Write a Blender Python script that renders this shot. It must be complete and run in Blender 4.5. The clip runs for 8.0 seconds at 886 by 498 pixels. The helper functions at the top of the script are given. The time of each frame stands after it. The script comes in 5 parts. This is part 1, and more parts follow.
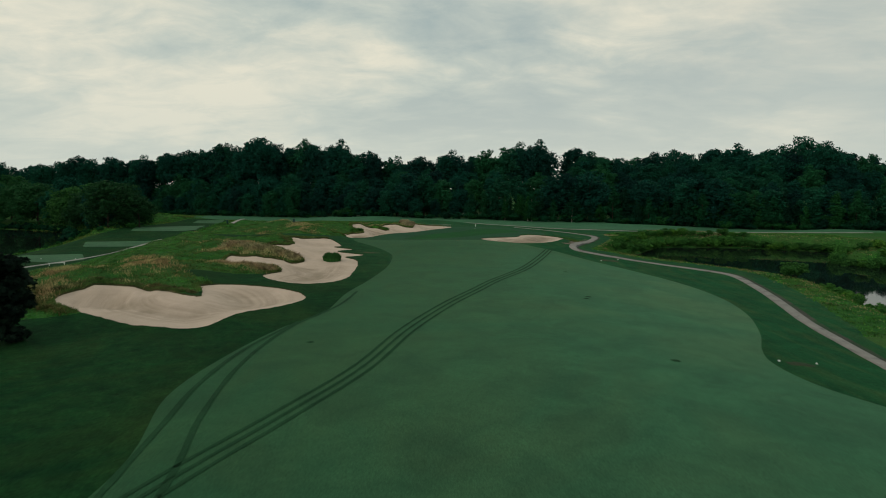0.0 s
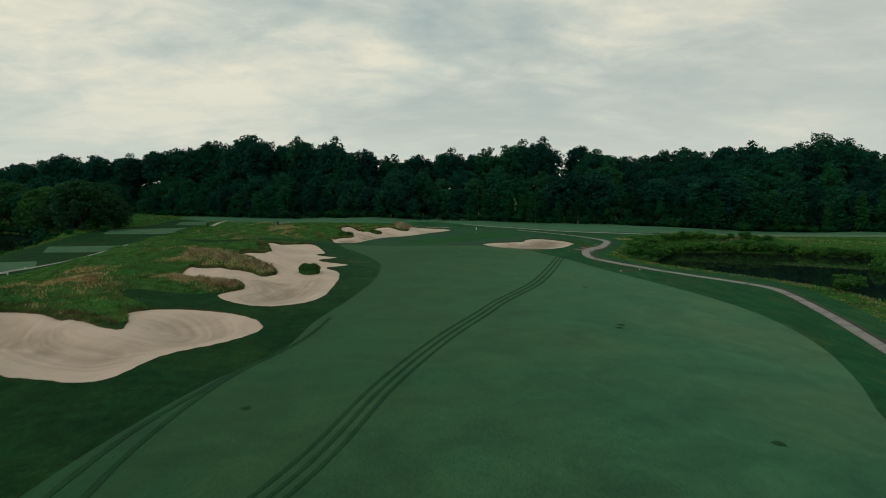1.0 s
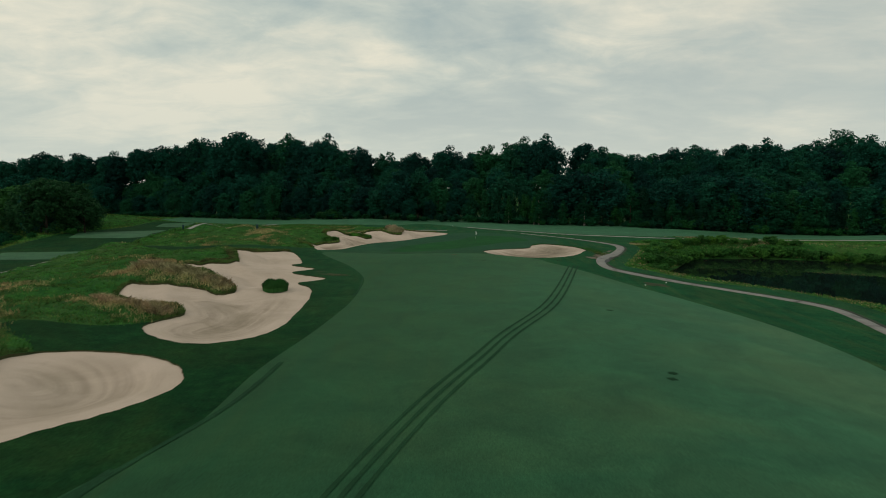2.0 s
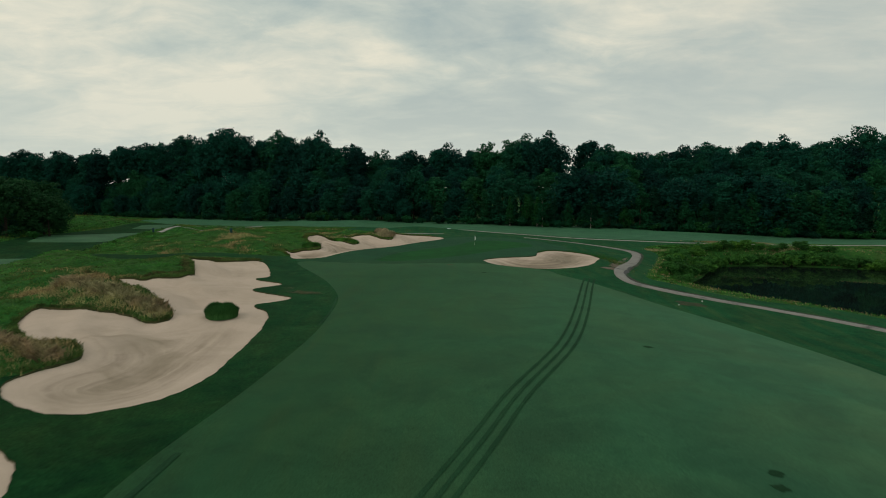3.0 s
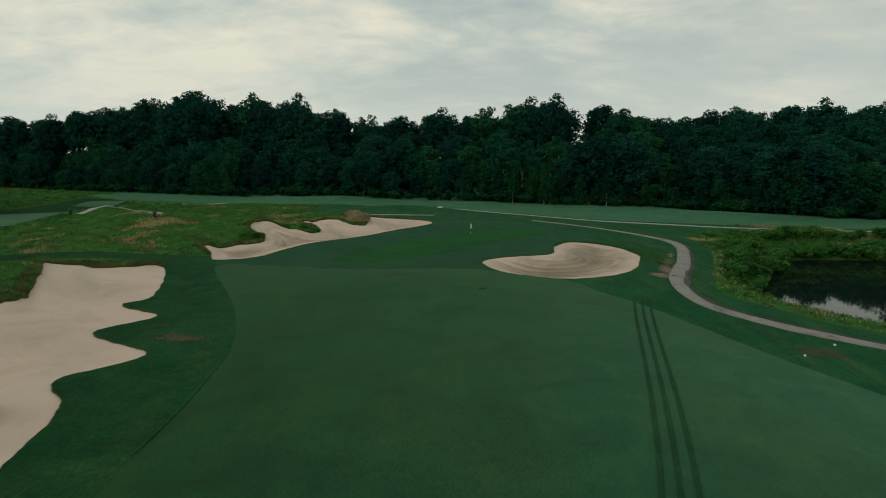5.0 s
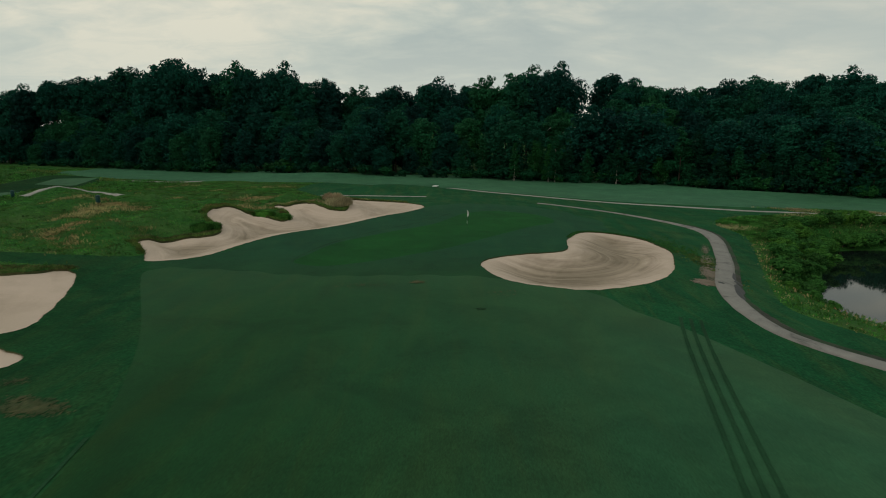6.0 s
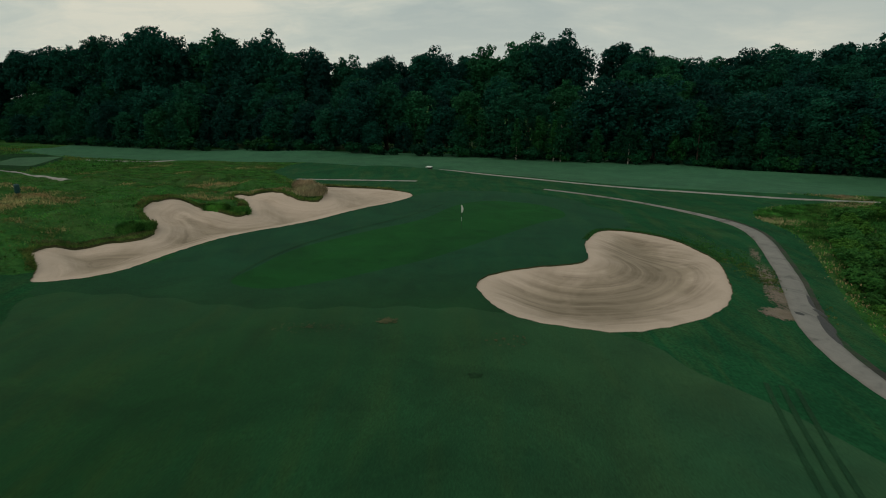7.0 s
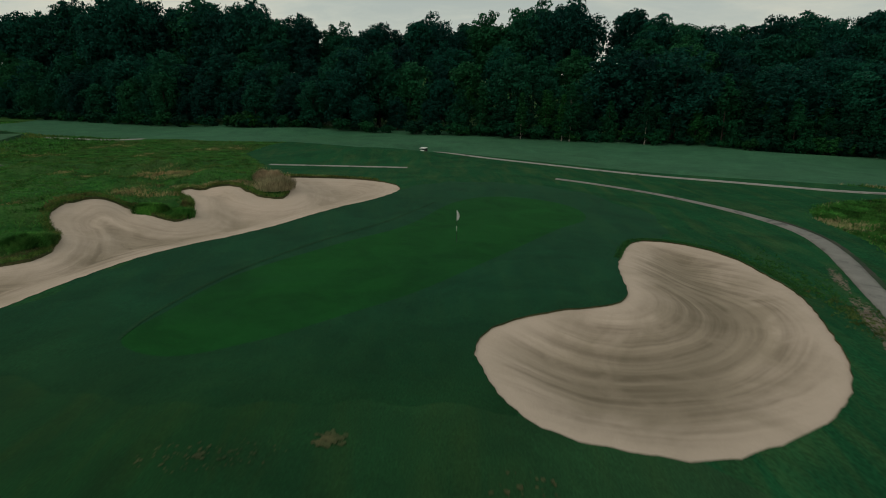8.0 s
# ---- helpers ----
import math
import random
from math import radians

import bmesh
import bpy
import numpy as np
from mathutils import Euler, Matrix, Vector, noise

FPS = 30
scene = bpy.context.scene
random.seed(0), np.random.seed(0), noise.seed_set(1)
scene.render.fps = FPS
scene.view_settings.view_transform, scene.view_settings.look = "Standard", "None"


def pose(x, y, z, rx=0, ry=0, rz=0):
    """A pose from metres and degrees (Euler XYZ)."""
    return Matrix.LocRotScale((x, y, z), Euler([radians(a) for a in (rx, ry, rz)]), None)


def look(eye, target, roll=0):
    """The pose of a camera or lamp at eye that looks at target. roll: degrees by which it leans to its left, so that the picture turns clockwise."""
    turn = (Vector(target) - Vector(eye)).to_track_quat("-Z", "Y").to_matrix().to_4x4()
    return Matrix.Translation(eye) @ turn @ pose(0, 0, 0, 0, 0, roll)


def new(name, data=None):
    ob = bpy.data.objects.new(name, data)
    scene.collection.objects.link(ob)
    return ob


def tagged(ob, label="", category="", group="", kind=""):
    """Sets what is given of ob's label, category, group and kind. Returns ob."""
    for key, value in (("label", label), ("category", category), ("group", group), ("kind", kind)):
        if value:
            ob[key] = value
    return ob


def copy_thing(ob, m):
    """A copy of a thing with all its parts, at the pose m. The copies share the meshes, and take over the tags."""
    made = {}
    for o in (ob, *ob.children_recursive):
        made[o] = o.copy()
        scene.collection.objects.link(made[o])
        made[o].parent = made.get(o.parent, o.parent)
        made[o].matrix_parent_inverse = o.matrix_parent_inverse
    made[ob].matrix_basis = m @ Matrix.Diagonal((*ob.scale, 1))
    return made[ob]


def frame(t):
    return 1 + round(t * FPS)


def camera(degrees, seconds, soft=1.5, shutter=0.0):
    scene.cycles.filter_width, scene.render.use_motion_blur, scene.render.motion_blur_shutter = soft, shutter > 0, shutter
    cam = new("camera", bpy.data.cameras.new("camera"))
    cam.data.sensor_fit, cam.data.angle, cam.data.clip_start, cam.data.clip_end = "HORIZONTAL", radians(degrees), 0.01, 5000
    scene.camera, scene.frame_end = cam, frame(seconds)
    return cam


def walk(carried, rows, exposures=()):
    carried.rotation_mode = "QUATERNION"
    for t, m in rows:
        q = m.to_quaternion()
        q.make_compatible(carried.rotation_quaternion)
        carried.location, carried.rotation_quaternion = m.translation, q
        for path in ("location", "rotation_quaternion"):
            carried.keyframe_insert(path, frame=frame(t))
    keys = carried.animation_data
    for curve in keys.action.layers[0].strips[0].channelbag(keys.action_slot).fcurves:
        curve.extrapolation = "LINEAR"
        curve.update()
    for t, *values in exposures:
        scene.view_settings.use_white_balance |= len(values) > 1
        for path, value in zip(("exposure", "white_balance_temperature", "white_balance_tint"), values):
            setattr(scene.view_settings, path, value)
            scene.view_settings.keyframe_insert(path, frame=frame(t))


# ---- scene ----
cam = camera(73.9, 8.0, soft=1.0, shutter=0.4)
METRES, EYE, TILT, LEAN, TURN = 103.0, 11.2, -6.0, 0.0, 0.0
ROWS = [
    (0.0, 0.0, 0.0, 0.0, -0.0, 0.0, 0.0),
    (0.5, 0.001, 0.0629, 0.0067, -0.03, -0.03, 0.0),
    (1.0, 0.0036, 0.1255, 0.0133, -0.06, -0.05, 0.01),
    (1.5, 0.0065, 0.1884, 0.0202, -0.09, -0.07, 0.0),
    (3.0, 0.0177, 0.377, 0.0401, -0.19, -0.15, -0.06),
    (3.5, 0.022, 0.4394, 0.0468, -0.21, -0.2, -0.08),
    (4.0, 0.0265, 0.5016, 0.0536, -0.24, -0.57, -0.09),
    (4.5, 0.031, 0.5647, 0.0597, -0.3, -1.69, -0.11),
    (6.0, 0.0443, 0.7473, 0.0813, -0.45, -5.58, -0.12),
    (6.5, 0.0497, 0.8085, 0.0883, -0.49, -6.83, -0.11),
    (7.0, 0.055, 0.8697, 0.0957, -0.51, -8.06, -0.12),
    (7.5, 0.0602, 0.9306, 0.1029, -0.5, -9.3, -0.14),
    (8.0, 0.0631, 0.9916, 0.1108, -0.48, -10.68, -0.29),
]
EXPOSURES = [(0.0, 0.0), (4.5, 0.0), (6.0, -0.08), (8.0, -0.2)]
walk(cam, [(t, pose(0, 0, EYE, TILT, LEAN, TURN) @ pose(METRES * x, METRES * y, METRES * z, 90 + pitch, roll, yaw)) for t, x, y, z, yaw, pitch, roll in ROWS], EXPOSURES)

# ---- sky and sun: a thin, layered overcast at the end of the day ----
SUN_UP, SUN_ROUND = 32.0, 235.0
world = bpy.data.worlds.new("sky")
scene.world = world
world.use_nodes = True


def wire(tree, a, b):
    tree.links.new(a, b)


def node(tree, kind, **settings):
    n = tree.nodes.new(kind)
    for key, value in settings.items():
        if key == "op":
            n.operation = value
        elif key == "blend":
            n.data_type, n.blend_type = "RGBA", value
        elif key == "sky":
            n.sky_type = value
        elif key == "mode":
            n.interpolation_type = value
        else:
            n.inputs[key.replace("_", " ")].default_value = value
    return n


def ramp(tree, source, stops):
    n = tree.nodes.new("ShaderNodeValToRGB")
    while len(n.color_ramp.elements) < len(stops):
        n.color_ramp.elements.new(0.5)
    for e, (at, colour) in zip(n.color_ramp.elements, stops):
        e.position, e.color = at, (*colour, 1) if len(colour) == 3 else colour
    wire(tree, source, n.inputs["Fac"])
    return n.outputs["Color"]


def mix(tree, fac, a, b, blend="MIX"):
    n = node(tree, "ShaderNodeMix", blend=blend)
    for value, at in ((fac, 0), (a, 6), (b, 7)):
        if isinstance(value, (int, float)):
            n.inputs[at].default_value = value
        elif isinstance(value, tuple):
            n.inputs[at].default_value = (*value, 1)
        else:
            wire(tree, value, n.inputs[at])
    return n.outputs[2]


def math_node(tree, op, a, b=0.0):
    n = node(tree, "ShaderNodeMath", op=op)
    for value, at in ((a, 0), (b, 1)):
        if isinstance(value, (int, float)):
            n.inputs[at].default_value = value
        else:
            wire(tree, value, n.inputs[at])
    return n.outputs[0]


def noise_tex(tree, vector, scale, detail=4.0, rough=0.55, warp=0.0):
    n = node(tree, "ShaderNodeTexNoise", Scale=scale, Detail=detail, Roughness=rough, Distortion=warp)
    wire(tree, vector, n.inputs["Vector"])
    return n.outputs["Fac"]


def build_sky():
    t = world.node_tree
    t.nodes.clear()
    out, back = t.nodes.new("ShaderNodeOutputWorld"), t.nodes.new("ShaderNodeBackground")
    sky = node(t, "ShaderNodeTexSky", sky="NISHITA")
    sky.sun_disc, sky.sun_elevation, sky.sun_rotation = False, radians(SUN_UP), radians(SUN_ROUND)
    sky.air_density, sky.dust_density = 1.0, 2.0
    blue = mix(t, 1.0, sky.outputs["Color"], (0.1, 0.1, 0.1), "MULTIPLY")
    where = t.nodes.new("ShaderNodeTexCoord").outputs["Generated"]
    parts = t.nodes.new("ShaderNodeSeparateXYZ")
    wire(t, where, parts.inputs[0])
    up = math_node(t, "ADD", math_node(t, "MAXIMUM", parts.outputs["Z"], 0.0), 0.22)
    flat = t.nodes.new("ShaderNodeCombineXYZ")
    wire(t, math_node(t, "DIVIDE", parts.outputs["X"], up), flat.inputs[0])
    wire(t, math_node(t, "DIVIDE", parts.outputs["Y"], up), flat.inputs[1])
    drawn = node(t, "ShaderNodeMapping")
    drawn.inputs["Scale"].default_value, drawn.inputs["Location"].default_value = (1.0, 1.35, 1.0), (3.1, 0.6, 0.0)
    wire(t, flat.outputs[0], drawn.inputs["Vector"])
    deck = noise_tex(t, drawn.outputs[0], 0.75, 8.0, 0.56, 0.3)
    wisps = noise_tex(t, drawn.outputs[0], 3.4, 8.0, 0.62, 0.5)
    cover = math_node(t, "ADD", math_node(t, "MULTIPLY", deck, 0.68), math_node(t, "MULTIPLY", wisps, 0.32))
    cloud = ramp(t, cover, [(0.38, CLOUD_SHADE), (0.48, CLOUD_MID), (0.6, CLOUD_LIT)])
    veil = ramp(t, cover, [(0.3, (0.96, 0.96, 0.96)), (0.5, (0.98, 0.98, 0.98))])
    colour = mix(t, veil, blue, cloud)
    thick = math_node(t, "ADD", parts.outputs["X"], math_node(t, "MULTIPLY", math_node(t, "SUBTRACT", deck, 0.5), -2.2))
    colour = mix(t, ramp(t, thick, [(0.0, (0, 0, 0)), (0.5, (0.55, 0.55, 0.55))]), colour, CLOUD_BLUE)
    low = ramp(t, parts.outputs["Z"], [(0.02, (1, 1, 1)), (0.22, (0, 0, 0))])
    colour = mix(t, math_node(t, "MULTIPLY", low, 0.72), colour, HAZE)
    wire(t, colour, back.inputs["Color"])
    back.inputs["Strength"].default_value = SKY_STRENGTH
    wire(t, back.outputs[0], out.inputs["Surface"])


CLOUD_SHADE, CLOUD_MID, CLOUD_LIT, HAZE = (0.40, 0.48, 0.46), (0.545, 0.595, 0.53), (0.80, 0.765, 0.62), (0.62, 0.655, 0.575)
CLOUD_BLUE = (0.36, 0.43, 0.43)
SKY_STRENGTH = 1.0
build_sky()
sun = new("sun", bpy.data.lights.new("sun", "SUN"))
sun.data.energy, sun.data.angle, sun.data.color = 0.5, radians(25), (1.0, 0.94, 0.84)
turn, rise = radians(SUN_ROUND), radians(SUN_UP)
sun.matrix_world = look((0, 0, 60), (-60 * math.sin(turn) * math.cos(rise), -60 * math.cos(turn) * math.cos(rise), 60 - 60 * math.sin(rise)))


# ---- materials ----
def material(name, rough=0.8, spec=0.3, metal=0.0):
    m = bpy.data.materials.new(name)
    m.use_nodes = True
    t = m.node_tree
    b = t.nodes["Principled BSDF"]
    b.inputs["Roughness"].default_value, b.inputs["Specular IOR Level"].default_value, b.inputs["Metallic"].default_value = rough, spec, metal
    return m, t, b


def place(t):
    return t.nodes.new("ShaderNodeNewGeometry").outputs["Position"]


def bump(t, b, height, strength, distance):
    n = node(t, "ShaderNodeBump", Strength=strength, Distance=distance)
    wire(t, height, n.inputs["Height"])
    wire(t, n.outputs[0], b.inputs["Normal"])


def turf(name, dark, light, other, amount=0.3, grain=9.0, relief=0.04, patch=0.12, rough=0.85, sheen=0.0, spec=0.15, graded=None, ragged=55.0):
    """Grass seen from some metres up: blade grain, clumps and broad patches."""
    m, t, b = material(name, rough, spec)
    p = place(t)
    fine, clump, broad = noise_tex(t, p, grain, 3.0, 0.7), noise_tex(t, p, 1.1, 4.0, 0.6), noise_tex(t, p, patch, 4.0, 0.6, 0.6)
    colour = ramp(t, clump, [(0.3, dark), (0.7, light)])
    colour = mix(t, ramp(t, broad, [(0.42, (0, 0, 0)), (0.68, (amount, amount, amount))]), colour, other)
    # a second, streaked pair of tones takes over along a slanted line
    if graded:
        start, end, plain_green, brown, slant = graded
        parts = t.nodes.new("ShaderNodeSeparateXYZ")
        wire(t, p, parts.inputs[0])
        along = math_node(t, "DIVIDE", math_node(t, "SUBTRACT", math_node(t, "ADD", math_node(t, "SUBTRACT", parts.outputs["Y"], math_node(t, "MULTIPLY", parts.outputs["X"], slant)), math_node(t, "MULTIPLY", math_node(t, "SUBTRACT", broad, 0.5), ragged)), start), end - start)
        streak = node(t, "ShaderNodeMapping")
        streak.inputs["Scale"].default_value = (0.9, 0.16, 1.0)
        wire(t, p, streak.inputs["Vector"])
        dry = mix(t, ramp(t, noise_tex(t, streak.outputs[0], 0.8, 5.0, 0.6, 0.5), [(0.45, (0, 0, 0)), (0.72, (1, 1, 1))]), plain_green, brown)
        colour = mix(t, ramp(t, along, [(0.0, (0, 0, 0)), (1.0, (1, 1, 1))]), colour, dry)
    mottle = noise_tex(t, p, 0.23, 6.0, 0.62, 0.7)
    colour = mix(t, 1.0, colour, ramp(t, mottle, [(0.34, (0.78, 0.80, 0.82)), (0.66, (1.2, 1.18, 1.14))]), "MULTIPLY")
    shade = ramp(t, fine, [(0.28, (0.55, 0.55, 0.55)), (0.72, (1.35, 1.35, 1.35))])
    wire(t, mix(t, 1.0, colour, shade, "MULTIPLY"), b.inputs["Base Color"])
    if sheen:
        b.inputs["Sheen Weight"].default_value, b.inputs["Sheen Roughness"].default_value = sheen, 0.38
        b.inputs["Sheen Tint"].default_value = (0.42, 1.0, 0.55, 1)
    both = math_node(t, "ADD", math_node(t, "MULTIPLY", fine, 0.5), clump)
    bump(t, b, both, 0.7, relief)
    return m


# fairway tones darken with rising y and falling x
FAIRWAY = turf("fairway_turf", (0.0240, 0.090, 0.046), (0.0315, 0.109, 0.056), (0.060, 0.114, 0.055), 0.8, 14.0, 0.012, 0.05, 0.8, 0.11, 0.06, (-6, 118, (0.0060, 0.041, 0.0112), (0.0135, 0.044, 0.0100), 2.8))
FAR_FAIRWAY = turf("far_fairway_turf", (0.034, 0.112, 0.060), (0.044, 0.134, 0.072), (0.034, 0.102, 0.050), 0.7, 8.0, 0.015, 0.03, 0.8, 0.04, 0.06)
# mown rough tones grow paler with rising y and rising x
MOWN = turf("mown_rough_turf", (0.0034, 0.026, 0.0094), (0.0094, 0.053, 0.016), (0.024, 0.053, 0.0145), 0.55, 7.0, 0.08, 0.12, 0.9, 0.0, 0.03, (34, 116, (0.0118, 0.073, 0.029), (0.036, 0.087, 0.032), -2.3))
FRINGE = turf("fringe_turf", (0.0062, 0.042, 0.0150), (0.0100, 0.046, 0.0150), (0.0130, 0.045, 0.0140), 0.6, 14.0, 0.012, 0.15, 0.85, 0.045, 0.05, (120, 134, (0.0062, 0.048, 0.0222), (0.0105, 0.054, 0.0225), 0.0), 12.0)
GREEN = turf("putting_turf", (0.0062, 0.061, 0.0115), (0.0080, 0.071, 0.014), (0.0070, 0.053, 0.015), 0.6, 30.0, 0.004, 0.1, 0.9, 0.035, 0.04)
TEE = turf("tee_turf", (0.040, 0.104, 0.054), (0.048, 0.118, 0.060), (0.044, 0.100, 0.048), 0.4, 14.0, 0.01, 0.1, 0.8, 0.03, 0.06)
WILD = turf("wild_rough_turf", (0.012, 0.074, 0.015), (0.038, 0.124, 0.025), (0.070, 0.098, 0.034), 0.5, 4.0, 0.2, 0.11, 0.9, 0.0, 0.04)
DEW = turf("pressed_turf", (0.0135, 0.052, 0.0235), (0.0185, 0.062, 0.029), (0.018, 0.054, 0.024), 0.3, 14.0, 0.01, 0.2, 0.9, 0.0, 0.05)
DARK_TURF = turf("worn_dark_turf", (0.012, 0.046, 0.020), (0.018, 0.058, 0.026), (0.03, 0.046, 0.018), 0.3, 10.0, 0.02, 0.4, 0.9, 0.0, 0.04)


def sand_material():
    """Bunker sand raked in curves that follow the rim; dry and paler on the faces, damper on the floor."""
    m, t, b = material("bunker_sand", 0.95, 0.1)
    p = place(t)
    fine, broad, curl = noise_tex(t, p, 16.0, 3.0, 0.7), noise_tex(t, p, 0.2, 5.0, 0.6, 0.8), noise_tex(t, p, 0.16, 3.0, 0.5, 0.4)
    worn = noise_tex(t, p, 0.33, 3.0, 0.6, 1.0)
    read, swing = t.nodes.new("ShaderNodeAttribute"), t.nodes.new("ShaderNodeAttribute")
    read.attribute_name, swing.attribute_name = "rim", "swing"
    rim = read.outputs["Fac"]
    parts = t.nodes.new("ShaderNodeSeparateXYZ")
    wire(t, p, parts.inputs[0])
    stroke = t.nodes.new("ShaderNodeCombineXYZ")
    wire(t, math_node(t, "ADD", math_node(t, "MULTIPLY", swing.outputs["Fac"], 1.7), math_node(t, "MULTIPLY", curl, 1.0)), stroke.inputs[0])
    wire(t, math_node(t, "MULTIPLY", parts.outputs["X"], 0.06), stroke.inputs[1])
    wire(t, math_node(t, "MULTIPLY", parts.outputs["Y"], 0.06), stroke.inputs[2])
    lines = ramp(t, noise_tex(t, stroke.outputs[0], 1.0, 4.0, 0.62), [(0.34, (0, 0, 0)), (0.66, (1, 1, 1))])
    on_floor = math_node(t, "MULTIPLY", ramp(t, worn, [(0.36, (0.25, 0.25, 0.25)), (0.54, (1, 1, 1))]), ramp(t, math_node(t, "MULTIPLY", rim, 0.2), [(0.12, (0.1, 0.1, 0.1)), (0.4, (1, 1, 1))]))
    comb = t.nodes.new("ShaderNodeAttribute")
    comb.attribute_name = "combed"
    on_floor = math_node(t, "MULTIPLY", on_floor, comb.outputs["Fac"])
    raked = mix(t, on_floor, (0.7, 0.7, 0.7), lines)
    damp = math_node(t, "ADD", math_node(t, "MULTIPLY", comb.outputs["Fac"], 0.14), 0.015)
    floor_wet = math_node(t, "ADD", math_node(t, "MULTIPLY", rim, damp), math_node(t, "MULTIPLY", math_node(t, "SUBTRACT", broad, 0.5), 1.1))
    colour = ramp(t, floor_wet, [(0.0, (0.520, 0.408, 0.336)), (0.25, (0.448, 0.352, 0.284)), (0.5, (0.338, 0.267, 0.205)), (0.8, (0.262, 0.208, 0.156))])
    colour = mix(t, 0.75, colour, ramp(t, raked, [(0.1, (0.62, 0.61, 0.58)), (0.9, (1.2, 1.2, 1.2))]), "MULTIPLY")
    colour = mix(t, 1.0, colour, ramp(t, fine, [(0.2, (0.88, 0.88, 0.88)), (0.8, (1.1, 1.1, 1.1))]), "MULTIPLY")
    wire(t, colour, b.inputs["Base Color"])
    bump(t, b, math_node(t, "ADD", raked, math_node(t, "MULTIPLY", fine, 0.5)), 0.5, 0.05)
    return m


def path_material(name, pale=1.0):
    """Old pale asphalt with damp and worn patches."""
    m, t, b = material(name, 0.85, 0.25)
    p = place(t)
    fine, broad = noise_tex(t, p, 22.0, 3.0, 0.7), noise_tex(t, p, 0.5, 5.0, 0.6, 1.0)
    colour = ramp(t, broad, [(at, tuple(c * pale for c in tone)) for at, tone in ((0.33, (0.115, 0.11, 0.104)), (0.45, (0.21, 0.198, 0.184)), (0.7, (0.26, 0.243, 0.225)))])
    wire(t, mix(t, 1.0, colour, ramp(t, fine, [(0.2, (0.8, 0.8, 0.8)), (0.8, (1.15, 1.15, 1.15))]), "MULTIPLY"), b.inputs["Base Color"])
    bump(t, b, fine, 0.5, 0.01)
    return m


def water_material():
    m, t, b = material("pond_water", 0.03, 0.5)
    p = place(t)
    b.inputs["Base Color"].default_value = (0.006, 0.011, 0.009, 1)
    b.inputs["IOR"].default_value = 1.33
    bump(t, b, noise_tex(t, p, 0.9, 3.0, 0.6), 0.018, 0.02)
    return m


def leaf_material(name, dark, light, spread=0.35, patchy=0.0):
    """Leaves differ one by one and tree by tree; some light passes through them."""
    m, t, b = material(name, 0.7, 0.06)
    each = t.nodes.new("ShaderNodeNewGeometry").outputs["Random Per Island"]
    tree_no = t.nodes.new("ShaderNodeObjectInfo").outputs["Random"]
    colour = ramp(t, each, [(0.0, dark), (1.0, light)])
    shift = ramp(t, tree_no, [(0.0, (1 - spread, 1 - spread, 1 - spread * 0.6)), (0.45, (1 - 0.3 * spread, 1, 1.1)), (0.8, (1 + 0.5 * spread, 1 + 0.4 * spread, 1.0)), (1.0, (1 + 2.2 * spread, 1 + 1.1 * spread, 1 - 0.2 * spread))])
    colour = mix(t, 1.0, colour, shift, "MULTIPLY")
    if patchy:
        swath, broad = noise_tex(t, place(t), 0.55, 4.0, 0.65, 0.6), noise_tex(t, place(t), 0.14, 3.0, 0.6, 1.2)
        colour = mix(t, 1.0, colour, ramp(t, swath, [(0.36, (1 - patchy,) * 3), (0.64, (1 + 0.6 * patchy,) * 3)]), "MULTIPLY")
        colour = mix(t, 1.0, colour, ramp(t, broad, [(0.38, (1 + 0.15 * patchy, 1 - 0.25 * patchy, 1 - 0.2 * patchy)), (0.6, (1, 1 + 0.2 * patchy, 1))]), "MULTIPLY")
    wire(t, colour, b.inputs["Base Color"])
    through_leaf = node(t, "ShaderNodeBsdfTranslucent")
    wire(t, colour, through_leaf.inputs["Color"])
    both = node(t, "ShaderNodeMixShader", Fac=0.25)
    wire(t, b.outputs[0], both.inputs[1])
    wire(t, through_leaf.outputs[0], both.inputs[2])
    wire(t, both.outputs[0], t.nodes["Material Output"].inputs["Surface"])
    return m


def plain(name, colour, rough=0.6, spec=0.3, metal=0.0, grain=20.0, vary=0.25):
    m, t, b = material(name, rough, spec, metal)
    n = noise_tex(t, place(t), grain, 4.0, 0.65)
    low, high = tuple(c * (1 - vary) for c in colour), tuple(c * (1 + vary * 0.6) for c in colour)
    wire(t, ramp(t, n, [(0.3, low), (0.7, high)]), b.inputs["Base Color"])
    return m


SAND, ASPHALT, CONCRETE, WATER = sand_material(), path_material("path_asphalt"), path_material("path_concrete", 1.4), water_material()
SOIL = turf("lip_turf", (0.030, 0.048, 0.017), (0.070, 0.072, 0.030), (0.115, 0.094, 0.048), 0.5, 12.0, 0.03, 0.5)
LEAF_WOOD = leaf_material("wood_leaf", (0.0060, 0.055, 0.037), (0.0108, 0.086, 0.053), 0.5, 0.35)
LEAF_YOUNG = leaf_material("young_leaf", (0.0050, 0.046, 0.022), (0.0100, 0.076, 0.033), 0.5, 0.3)
LEAF_SCRUB = leaf_material("scrub_leaf", (0.008, 0.062, 0.016), (0.022, 0.105, 0.028), 0.3)
LEAF_SHRUB = leaf_material("shrub_leaf", (0.018, 0.090, 0.018), (0.075, 0.205, 0.040), 0.3)
LEAF_WILLOW = leaf_material("willow_leaf", (0.0115, 0.062, 0.020), (0.034, 0.120, 0.034), 0.35)
LEAF_DARK = leaf_material("dark_leaf", (0.004, 0.012, 0.008), (0.010, 0.024, 0.013), 0.2)
